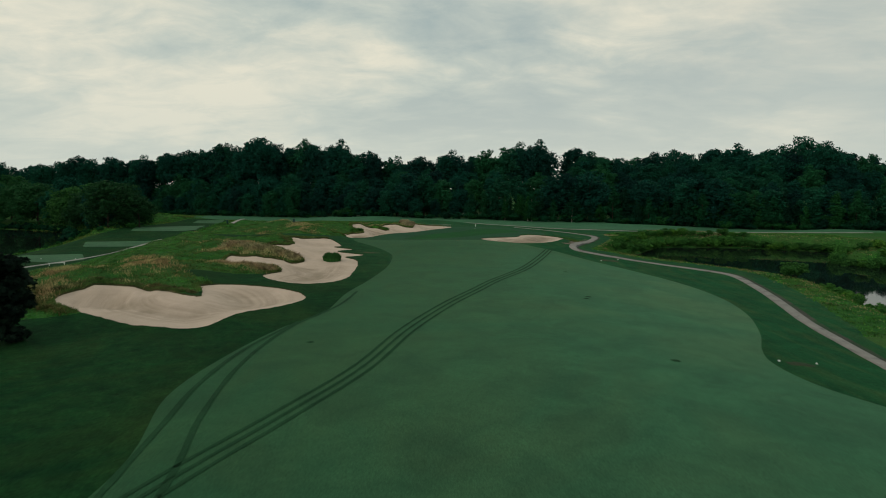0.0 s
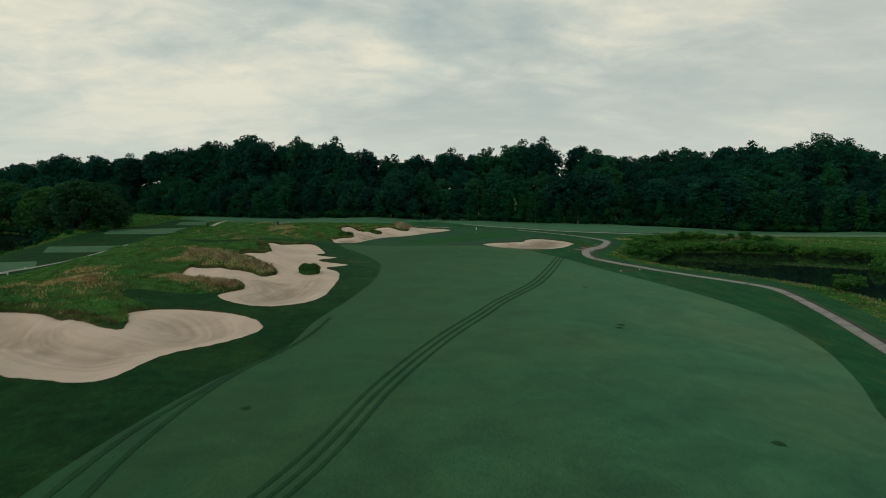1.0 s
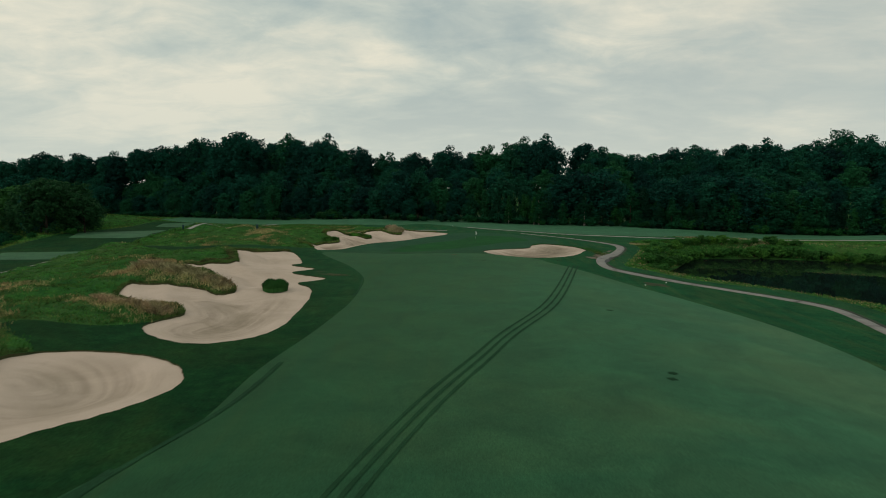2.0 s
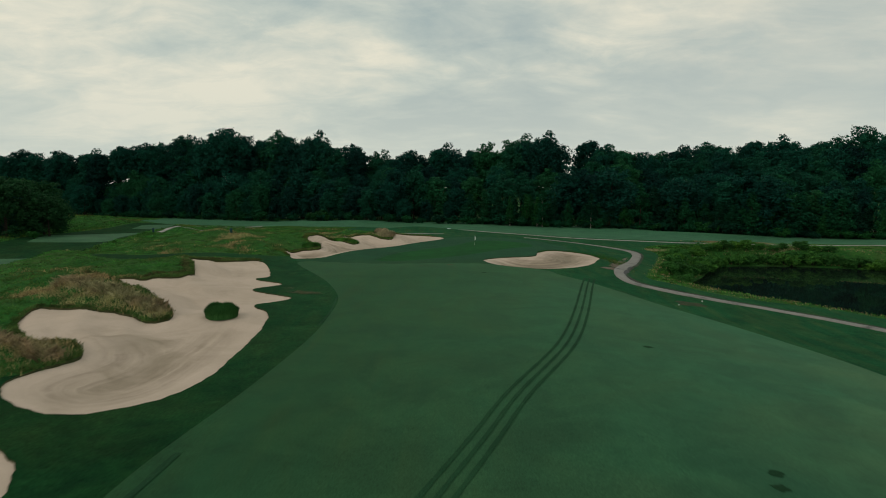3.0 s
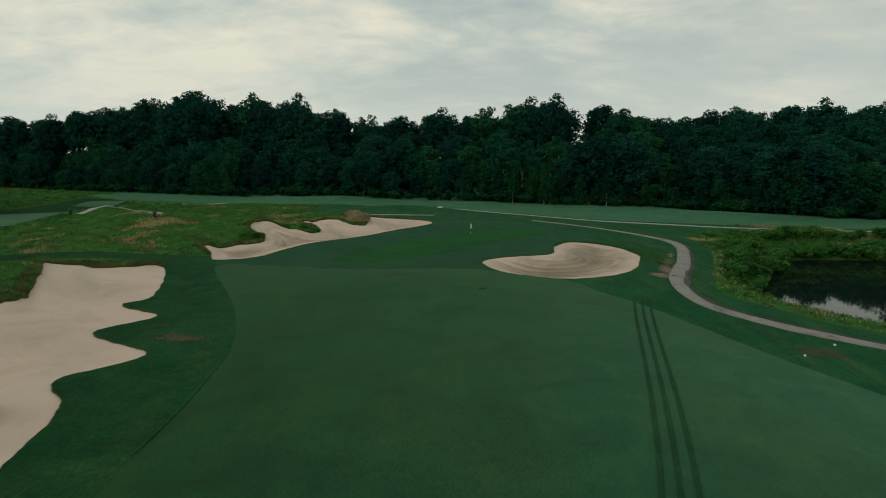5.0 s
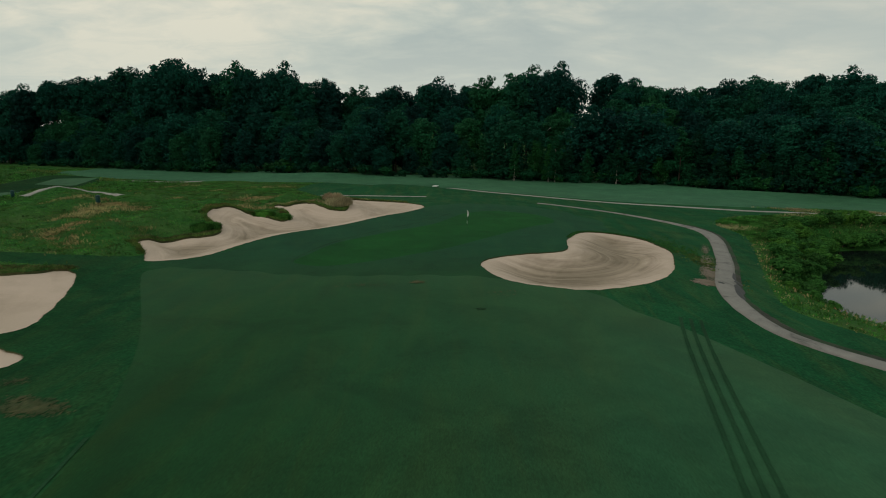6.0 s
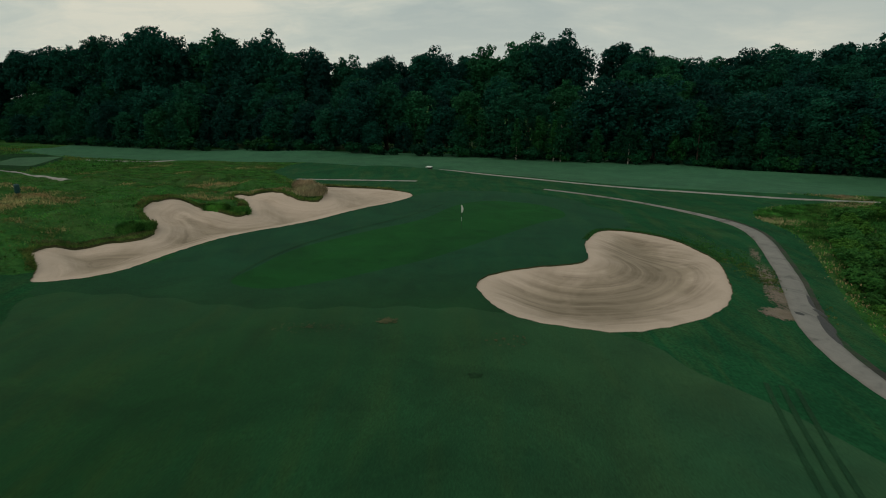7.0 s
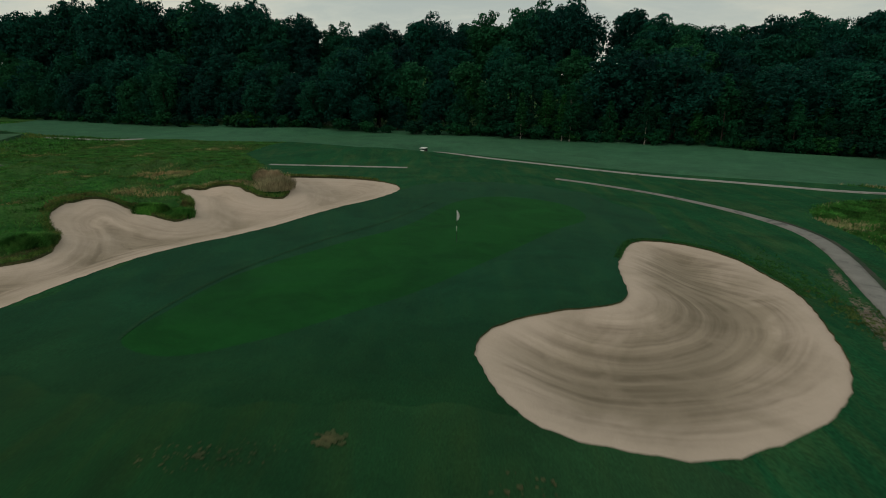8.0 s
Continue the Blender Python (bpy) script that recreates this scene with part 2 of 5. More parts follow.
BLADE_GREEN = leaf_material("grass_blade", (0.030, 0.136, 0.024), (0.098, 0.250, 0.054), 0.1, 0.75)
BLADE_OLIVE = leaf_material("olive_blade", (0.050, 0.122, 0.026), (0.160, 0.215, 0.070), 0.1, 0.5)
BLADE_STRAW = leaf_material("straw_blade", (0.26, 0.215, 0.12), (0.50, 0.42, 0.25), 0.1, 0.3)
BLADE_TAN = leaf_material("fescue_blade", (0.20, 0.19, 0.095), (0.46, 0.40, 0.23), 0.1, 0.5)
BLADE_BROWN = leaf_material("brown_fescue_blade", (0.19, 0.155, 0.080), (0.50, 0.41, 0.23), 0.1, 0.5)
BLADE_MIXED = leaf_material("mixed_fescue_blade", (0.050, 0.088, 0.026), (0.185, 0.165, 0.078), 0.1, 0.55)
BLADE_DARK = leaf_material("clump_blade", (0.024, 0.100, 0.024), (0.060, 0.170, 0.046), 0.1)
BARK = plain("bark", (0.045, 0.038, 0.03), 0.9, 0.1, 0, 6.0, 0.4)
BARK_PALE = plain("pale_bark", (0.34, 0.31, 0.27), 0.85, 0.1, 0, 5.0, 0.4)
WHITE = plain("white_paint", (0.78, 0.78, 0.75), 0.4, 0.4)
BLACK = plain("black_rubber", (0.02, 0.02, 0.02), 0.6)
TEAL = plain("teal_plastic", (0.010, 0.055, 0.055), 0.5)
FLAG = plain("flag_cloth", (0.74, 0.74, 0.70), 0.8)
SCAR = turf("worn_turf", (0.040, 0.058, 0.022), (0.085, 0.080, 0.036), (0.014, 0.046, 0.015), 0.8, 9.0, 0.03, 0.6)
EARTH = turf("bare_earth", (0.026, 0.036, 0.015), (0.052, 0.048, 0.022), (0.012, 0.042, 0.014), 0.9, 9.0, 0.03, 0.6)
DAMP = turf("damp_shoulder", (0.038, 0.040, 0.032), (0.060, 0.058, 0.046), (0.014, 0.050, 0.018), 1.0, 12.0, 0.02, 0.35)
TAR = plain("dark_asphalt", (0.058, 0.058, 0.060), 0.8, 0.3, 0, 9.0, 0.35)
GRAVEL = turf("spilled_gravel", (0.17, 0.13, 0.10), (0.25, 0.20, 0.16), (0.08, 0.10, 0.05), 0.5, 12.0, 0.03, 0.5)


# ---- the plan ----
def smooth(a, b, x):
    t = np.clip((x - a) / (b - a), 0, 1)
    return t * t * (3 - 2 * t)


def spline(points, closed=True, steps=6):
    """A rounded line through the corners given."""
    p = np.array(points, float)
    n = len(p)
    out = []
    for i in range(n if closed else n - 1):
        if closed:
            a, b, c, d = p[i - 1], p[i], p[(i + 1) % n], p[(i + 2) % n]
        else:
            a, b, c, d = p[max(i - 1, 0)], p[i], p[i + 1], p[min(i + 2, n - 1)]
        for k in range(steps):
            s = k / steps
            out.append(0.5 * ((2 * b) + (c - a) * s + (2 * a - 5 * b + 4 * c - d) * s * s + (3 * b - a - 3 * c + d) * s ** 3))
    if not closed:
        out.append(p[-1])
    return np.array(out)


def line_distance(line, x, y, closed):
    best = np.full(x.shape, 1e9)
    n = len(line)
    for i in range(n if closed else n - 1):
        a, b = line[i], line[(i + 1) % n]
        d = b - a
        s = np.clip(((x - a[0]) * d[0] + (y - a[1]) * d[1]) / max(d @ d, 1e-9), 0, 1)
        best = np.minimum(best, (x - a[0] - s * d[0]) ** 2 + (y - a[1] - s * d[1]) ** 2)
    return np.sqrt(best)


def inside_distance(line, x, y, reach=12.0):
    """Signed distance to a closed outline, negative inside; points past reach just get a large value."""
    out = np.full(x.shape, reach)
    lo, hi = line.min(0) - reach, line.max(0) + reach
    near = (x > lo[0]) & (x < hi[0]) & (y > lo[1]) & (y < hi[1])
    if not near.any():
        return out
    px, py = x[near], y[near]
    d = line_distance(line, px, py, True)
    odd = np.zeros(px.shape, bool)
    for i in range(len(line)):
        a, b = line[i], line[(i + 1) % len(line)]
        if a[1] == b[1]:
            continue
        odd ^= ((a[1] > py) != (b[1] > py)) & (px < (b[0] - a[0]) * (py - a[1]) / (b[1] - a[1]) + a[0])
    out[near] = np.where(odd, -d, d)
    return out


BUNKER_A = spline([(-35, 52.2), (-36, 55), (-34, 58.4), (-31, 58.6), (-27.5, 57.2), (-24.4, 55), (-23, 54.9), (-24, 57.9), (-25.2, 60.2), (-22.5, 62.8), (-18.3, 63.3),
                   (-15.2, 61.5), (-13.9, 58.7), (-14.3, 56.4), (-16, 53.5), (-18, 50.5), (-19, 46.6), (-20.6, 45.6), (-23.1, 45.9), (-25.4, 46.3), (-29.7, 48.8), (-32.7, 50.5)])
BUNKER_B = spline([(-32.6, 119), (-27, 120.3), (-23.3, 121.6), (-19.2, 110.9), (-20, 107.6), (-16.1, 105.2), (-18.2, 100.8), (-13.1, 97.5), (-15.6, 93.2), (-13.4, 90), (-12.4, 85),
                   (-12, 79), (-11.9, 72.8), (-13, 69), (-16, 66.5), (-19.5, 67.3), (-21.5, 69.5), (-21.5, 72), (-20.8, 75.2), (-23, 77.7), (-27, 79.5), (-31.5, 84.5), (-31.5, 87.6),
                   (-26, 87.7), (-21, 86.7), (-22.2, 90.2), (-28.8, 96), (-35, 101.8), (-31, 102.6), (-27, 105.4), (-29, 112)])
BUNKER_C = spline([(-24, 132), (-24, 134.2), (-22.4, 136.2), (-18.9, 138), (-19.6, 142.2), (-22.5, 145.8), (-22, 149.6), (-19.4, 151), (-16, 149), (-14.1, 150.2), (-15.5, 155),
                   (-18.5, 159.6), (-14.6, 161), (-11.5, 158.2), (-8.2, 157.8), (-8.4, 162), (-9.8, 165), (-5, 170), (0.2, 168.6), (2.5, 164.8), (0.9, 159.8), (-3.4, 154.4), (-7.6, 147.6),
                   (-12.5, 141.2), (-14.9, 135), (-16.5, 129.2), (-20, 126.2), (-21.4, 128.6)])
BUNKER_D = spline([(8.2, 125.5), (8.6, 128), (10, 129.8), (13, 131.3), (15.5, 131.9), (17.2, 133.6), (18.5, 139.8), (21.6, 146.5), (25.4, 147.1), (28, 144.3), (28.4, 139), (27.9, 135),
                   (26, 129.5), (24.4, 125.5), (21.8, 122.2), (18.9, 120.3), (15.6, 118.9), (13.2, 119.1), (10.8, 119.8), (9.2, 121.6)])
FAIRWAY_LINE = spline([(-16, -30), (-14, 10), (-13, 22), (-15, 31), (-14.6, 38.7), (-13, 46.6), (-10.8, 52), (-10.3, 61.5), (-9, 71), (-8, 82), (-8, 90), (-8.6, 98), (-11.3, 106.8), (-14.6, 114),
                       (-17.6, 119.6), (-18.6, 124.2), (-12.4, 124.5), (-4, 121.8), (8, 121.5), (16, 118), (17.5, 115), (20, 111.8), (22.2, 107.3), (25.2, 101), (28.8, 94.5), (33, 83), (34, 72), (32.2, 61.5),
                       (28.3, 51.5), (24.8, 44.7), (23.4, 40.5), (23.8, 36), (26.5, 32), (32, 25), (36, 5), (30, -30)])
MOWN_LINE = spline([(40, -30), (-16, -34), (-70, -30), (-70, 25), (-48, 40), (-37, 46.5), (-30, 50), (-23.5, 58), (-25, 62.6), (-29, 65.2), (-28.6, 67.6), (-23, 69.4), (-18, 80), (-18, 95), (-25, 118),
                    (-24.5, 123), (-45, 121), (-46, 124.5), (-22, 127), (-17, 140), (-5, 160), (0, 169.5), (-12, 173), (-20, 190), (-26, 205), (-22, 223), (0, 209), (25, 195), (45, 184), (60, 177),
                    (62, 170), (50, 166), (44, 160), (43, 150), (40, 142), (36, 133), (32, 124), (30, 117), (33, 110), (39, 108.5), (46, 103), (49.5, 93), (48, 82), (45, 70), (41, 58), (37, 40)], steps=4)
GREEN_LINE = spline([(-8, 127.5), (-7.5, 131), (-5.7, 137.2), (-0.7, 144), (4, 149.5), (7.9, 158), (12, 161.5), (17, 161), (19.8, 158), (19.6, 153.5), (16.5, 149.5), (12.4, 143.5), (8.5, 138.2),
                     (5.2, 134), (1.5, 130.4), (-1.5, 127.6), (-5, 125.8)])
FRINGE_LINE = spline([(-18, 124.5), (-14.5, 131), (-12, 140), (-6, 150), (1.5, 160), (5, 166), (12, 169), (20, 167), (25, 160), (25.5, 153), (23, 147), (21, 140), (19.5, 131), (14, 127),
                      (9, 121.8), (-4, 122), (-12, 124.2)])
POND_LINE = spline([(38.8, 124.5), (38.9, 128.6), (42.4, 135.1), (47.5, 142), (52.5, 150), (58.5, 156), (69, 156.6), (80, 154), (91, 147.6), (101, 141), (98, 134), (89, 131), (84.5, 123.5), (92, 115), (113, 107),
                    (124, 88.6), (97, 68), (67, 60), (53, 62.5), (54, 72.4), (56.6, 82), (57.6, 90), (55.6, 96.6), (52.6, 102.2), (49.4, 107.4), (45.8, 113), (41, 117.4), (39, 120.8)])
LEFT_POND_LINE = spline([(-95, 95), (-98, 130), (-103, 155), (-110, 172), (-119, 190), (-135, 205), (-180, 223), (-260, 245), (-290, 90), (-130, 70)])
TEES = [np.array(c, float) for c in (
    [(-87, 119.5), (-75.5, 122.5), (-68, 111), (-73, 108.4), (-81, 110.6)], [(-89, 146), (-72, 147.5), (-70.5, 137), (-84, 136.6)],
    [(-99, 190), (-84, 208), (-70.5, 168), (-89.5, 168.5)], [(-99.5, 238.5), (-90, 242.5), (-83.5, 220.5), (-95.4, 224)])]
TEE_MOWN = spline([(-72, 95), (-66, 112), (-65, 140), (-66, 165), (-68, 185), (-72, 200), (-80, 216), (-88, 240), (-104, 245), (-104, 220), (-104, 195), (-96, 172), (-94, 150), (-91, 125), (-90, 105)])
MAIN_PATH = spline([(28, -30), (29, 20), (32, 36), (33.8, 44.9), (35.4, 51.8), (37.1, 58.8), (40.9, 71.2), (43.6, 82), (45.1, 91), (42.8, 97), (40.6, 100.6), (37.6, 104), (33.8, 105.4), (30.0, 106.8), (27.4, 109),
                    (25.9, 112), (26, 116), (26.9, 120.5), (28.4, 124.2), (30.6, 128.8), (33, 134), (37, 143.8), (39, 150.5), (38.9, 156), (36.5, 162.5), (32, 169), (26, 173.6), (21.4, 175.8)], False)
KNOLL_PATH = spline([(2.4, 182.4), (-4, 183.4), (-11, 184.4), (-17, 185.4)], False)
FAR_PATH = spline([(3.5, 215), (4.5, 208), (7, 202.5), (13, 197.5), (25, 190.5), (35, 185.3), (45, 179.5), (53, 174.5), (60, 171.5), (80, 167), (120, 166)], False)
TEE_PATH = spline([(-76, 90), (-72.5, 102), (-69.5, 113), (-68.5, 122), (-70.4, 132), (-71.4, 142), (-72, 149)], False)
RISE_PATH = spline([(-61.8, 171.5), (-61.2, 176), (-59.3, 180.6), (-54.5, 180.6), (-49.2, 177.8)], False)
BACK_PATH = spline([(-80, 234.6), (-77, 233.8), (-72, 232.4), (-64, 230.5), (-56, 230)], False)
WOOD_EDGE = [(-420, 420), (-260, 345), (-180, 310), (-122, 287), (-82, 270), (-47, 255), (-17, 242), (10, 236), (33, 232.5), (50, 227), (72, 219), (100, 207), (135, 193), (200, 172), (320, 150)]
FAR_LINE = np.array([(-106, 250), (-84, 240.5), (-58, 231), (-40, 223), (-22, 222), (0, 210), (13, 201), (25, 194.5), (45, 184), (60, 177.5), (90, 171), (200, 160),
                     (240, 172), (135, 196), (100, 210), (72, 225), (50, 236), (33, 243), (10, 246), (-17, 251), (-47, 262), (-82, 275), (-114, 287)], float)
WATER_Z, LEFT_WATER_Z = -4.8, -4.3

# swells of the land: where, how high, how wide
MOUNDS = [(-36, 66, 2.4, 14, 14), (-24, 52, 0.8, 5, 5), (-33, 100, 1.5, 12, 16), (-33, 131, 1.7, 12, 12), (-25, 148, 1.5, 9, 9), (-44, 152, 2.0, 13, 12), (24, 129, 1.0, 9, 12),
          (2, 118, 0.5, 12, 10), (-15, 164, 1.5, 12, 7), (-35, 112, 0.8, 6, 6), (-54, 120, 2.2, 9, 18), (-5, 199, 1.4, 12, 7), (5, 213, -1.8, 8, 6), (-17, 88.5, 0.5, 3, 4), (31, 111, 0.9, 7, 7), (-32, 94.5, 0.6, 3, 2.2), (-27, 91.5, 0.6, 3, 2), (-23.5, 89.5, 0.5, 2.2, 1.6), (-25, 75.6, 0.4, 3, 1.6), (-62.5, 160, 1.5, 6, 32), (-132, 252, 2.7, 25, 13), (-57, 178, 1.3, 12, 10), (80, 211, 0.9, 15, 6), (-28, 244, 0.8, 14, 6), (128, 191, 0.8, 14, 6)]


def land(x, y):
    """Height of the ground, without the hollows of sand and water."""
    x, y = np.asarray(x, float), np.asarray(y, float)
    z = -2.4 * smooth(8, 40, x) * (1 - 0.35 * smooth(110, 145, y)) - 0.1
    z = z - 1.5 * smooth(165, 215, y) * (1 - smooth(8, 40, x) * 0.6)
    z = z - 2.6 * (1 - smooth(-65, -45, x)) * (1 - 0.7 * smooth(130, 185, y))
    z = z - 1.3 * smooth(60, 85, x) * smooth(165, 195, y)
    for cx, cy, h, rx, ry in MOUNDS:
        z = z + h * np.exp(-((x - cx) / rx) ** 2 - ((y - cy) / ry) ** 2)
    unmown = smooth(0, 5, inside_distance(MOWN_LINE, x, y)) * smooth(-70, -55, x) * (1 - smooth(-14, -8, x)) * (1 - smooth(185, 200, y))
    z = z + unmown * (0.42 * np.sin(x * 0.31 + 1.7) * np.sin(y * 0.27 + 0.05 * x) + 0.34 * np.sin(x * 0.55 + 0.2 * y) * np.sin(y * 0.43 - 0.1 * x) + 0.20 * np.sin(x * 1.15 + 2 + 0.35 * y) * np.sin(y * 0.95 + 0.6 * x + np.sin(0.4 * y)) + 0.08 * np.sin(2.3 * x - 0.8 * y) * np.sin(2.0 * y + 0.9 * x)) + lip(x, y)
    shore = inside_distance(POND_LINE, x, y)
    bed = 0.06 - 1.2 * smooth(0, 4, -shore)
    z = np.where(shore < 11.8, (WATER_Z + bed) + (z - WATER_Z - bed) * smooth(-0.6, 4.6, shore), z)
    shore = inside_distance(LEFT_POND_LINE, x, y)
    bed = 0.06 - 1.5 * smooth(0, 6, -shore)
    return np.where(shore < 11, (LEFT_WATER_Z + bed) + (z - LEFT_WATER_Z - bed) * smooth(0, 10, shore), z)


DRY_SPOTS = [(-34.5, 94, 7, 4.5), (-26, 90, 6, 3.6), (-26, 76, 6, 3), (-41, 64, 5, 6), (-38, 57, 4, 4), (-34, 103, 5, 3), (-34, 67, 4, 4), (-37, 148, 4, 9), (-33, 134, 4, 4), (-31, 175, 8, 3), (-29, 131, 4, 3), (-33, 171, 9, 2.5),
             (-20, 157, 4, 2), (-43, 153, 4, 3), (-30, 124.5, 7, 1.5), (-24, 170, 6, 2), (-45, 88, 6, 5)]


def dryness(x, y):
    """How straw-dry the unmown land is, from ragged spots on its crests."""
    n = np.array([noise.noise(Vector((a * 0.13, b * 0.13, 3.3))) + 0.7 * noise.noise(Vector((a * 0.45, b * 0.3, 7.1))) for a, b in zip(x, y)])
    spots = np.zeros(len(x))
    for cx, cy, rx, ry in DRY_SPOTS:
        spots = np.maximum(spots, np.exp(-((x - cx) / rx) ** 2 - ((y - cy) / ry) ** 2))
    return 0.76 * spots + 0.55 * n


def lip(x, y):
    """How far unmown turf stands above the sand's edge."""
    gap = np.minimum.reduce([inside_distance(l, x, y) for l in (BUNKER_A, BUNKER_B, BUNKER_C)])
    return 0.12 * np.exp(-np.maximum(gap, 0) / 1.3) * smooth(-0.8, 1.2, inside_distance(MOWN_LINE, x, y)) * (gap < 10)


def land_at(x, y):
    """Height of the built sheet at one place."""
    i, j = min(max(int(np.searchsorted(XS, x)) - 1, 0), len(XS) - 2), min(max(int(np.searchsorted(YS, y)) - 1, 0), len(YS) - 2)
    u, v = (x - XS[i]) / (XS[i + 1] - XS[i]), (y - YS[j]) / (YS[j + 1] - YS[j])
    n = len(XS)
    a, b, c, d = PZ[j * n + i], PZ[j * n + i + 1], PZ[(j + 1) * n + i], PZ[(j + 1) * n + i + 1]
    return float((a * (1 - u) + b * u) * (1 - v) + (c * (1 - u) + d * u) * v)


# ---- building helpers ----
def mesh_object(name, data_verts, data_faces, mat, parent=None, label="", smooth_it=True):
    me = bpy.data.meshes.new(name)
    me.from_pydata(data_verts, [], data_faces)
    me.materials.append(mat)
    if smooth_it:
        me.polygons.foreach_set("use_smooth", [True] * len(me.polygons))
    ob = new(name, me)
    ob.parent = parent
    return tagged(ob, label) if label else ob


def part(name, bm, mat, parent=None, label="", smooth_it=False):
    me = bpy.data.meshes.new(name)
    bm.to_mesh(me)
    bm.free()
    me.materials.append(mat)
    if smooth_it:
        me.polygons.foreach_set("use_smooth", [True] * len(me.polygons))
    ob = new(name, me)
    ob.parent = parent
    return tagged(ob, label) if label else ob


def box(bm, centre, size, bevel=0.0, turn_z=0.0):
    made = bmesh.ops.create_cube(bm, size=1.0, matrix=Matrix.LocRotScale(centre, Euler((0, 0, turn_z)), size))["verts"]
    if bevel:
        edges = list({e for v in made for e in v.link_edges})
        bmesh.ops.bevel(bm, geom=edges, offset=bevel, segments=2, affect="EDGES")


def tube(bm, points, radii, sides=8):
    """A tapered tube through points."""
    rings = []
    for i, (p, r) in enumerate(zip(points, radii)):
        a, b = Vector(points[max(i - 1, 0)]), Vector(points[min(i + 1, len(points) - 1)])
        q = (b - a).to_track_quat("Z", "Y")
        rings.append([bm.verts.new(Vector(p) + q @ Vector((r * math.cos(2 * math.pi * k / sides), r * math.sin(2 * math.pi * k / sides), 0))) for k in range(sides)])
    for a, b in zip(rings, rings[1:]):
        for k in range(sides):
            bm.faces.new((a[k], a[(k + 1) % sides], b[(k + 1) % sides], b[k]))
    bm.faces.new(rings[-1])
    bm.faces.new(rings[0][::-1])


# ---- the ground: one sheet, parted along the outlines of turf, sand, paths and water ----
def steps_out(start, end, first, grow):
    out, s, at = [], first, start
    while (at < end) if end > start else (at > end):
        s *= grow
        at += s if end > start else -s
        out.append(at)
    return out


def axis(fine_lo, fine_hi, fine, mid_lo, mid_hi, mid, far_lo, far_hi):
    core = list(np.arange(fine_lo, fine_hi, fine))
    upper, lower = list(np.arange(core[-1] + mid, mid_hi, mid)), list(np.arange(core[0] - mid, mid_lo, -mid))
    upper += steps_out((upper or core)[-1], far_hi, mid, 1.3)
    lower += steps_out(lower[-1] if lower else core[0], far_lo, mid, 1.3)
    return np.array(lower[::-1] + core + upper)


XS = axis(-40, 62, 0.6, -112, 110, 1.2, -2600, 2600)
YS = axis(18, 212, 0.6, 0, 296, 1.3, -600, 3000)
GX, GY = np.meshgrid(XS, YS)
PX, PY = GX.ravel(), GY.ravel()
PZ = land(PX, PY)
REGIONS = []


def region(key, field, mat, drop=None):
    REGIONS.append((key, field, mat, drop))


for key, line, deep in (("sand_bunker_a", BUNKER_A, 0.9), ("sand_bunker_b", BUNKER_B, 0.35), ("sand_bunker_c", BUNKER_C, 0.8), ("sand_bunker_d", BUNKER_D, 0.9)):
    region(key, inside_distance(line, PX, PY) + 0.11 * np.sin(2.9 * PX + 1.3 * PY) * np.sin(2.3 * PY - 0.7 * PX), SAND, deep)
region("putting_green", inside_distance(GREEN_LINE, PX, PY), GREEN)
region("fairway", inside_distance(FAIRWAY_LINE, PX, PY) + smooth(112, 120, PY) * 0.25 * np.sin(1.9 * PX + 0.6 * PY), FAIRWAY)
region("fringe", inside_distance(FRINGE_LINE, PX, PY) - 1.2 + 0.7 * np.sin(0.9 * PX + 0.3 * PY) * np.sin(0.7 * PY - 0.2 * PX) + 0.25 * np.sin(2.6 * PX) * np.sin(2.1 * PY), FRINGE)
for i, line in enumerate(TEES):
    region("tee_%d" % i, inside_distance(line, PX, PY), TEE)
region("far_fairway", inside_distance(FAR_LINE, PX, PY), FAR_FAIRWAY)
region("mown_rough", inside_distance(MOWN_LINE, PX, PY), MOWN)
region("mown_tees", inside_distance(TEE_MOWN, PX, PY), MOWN)
region("ground", None, WILD)


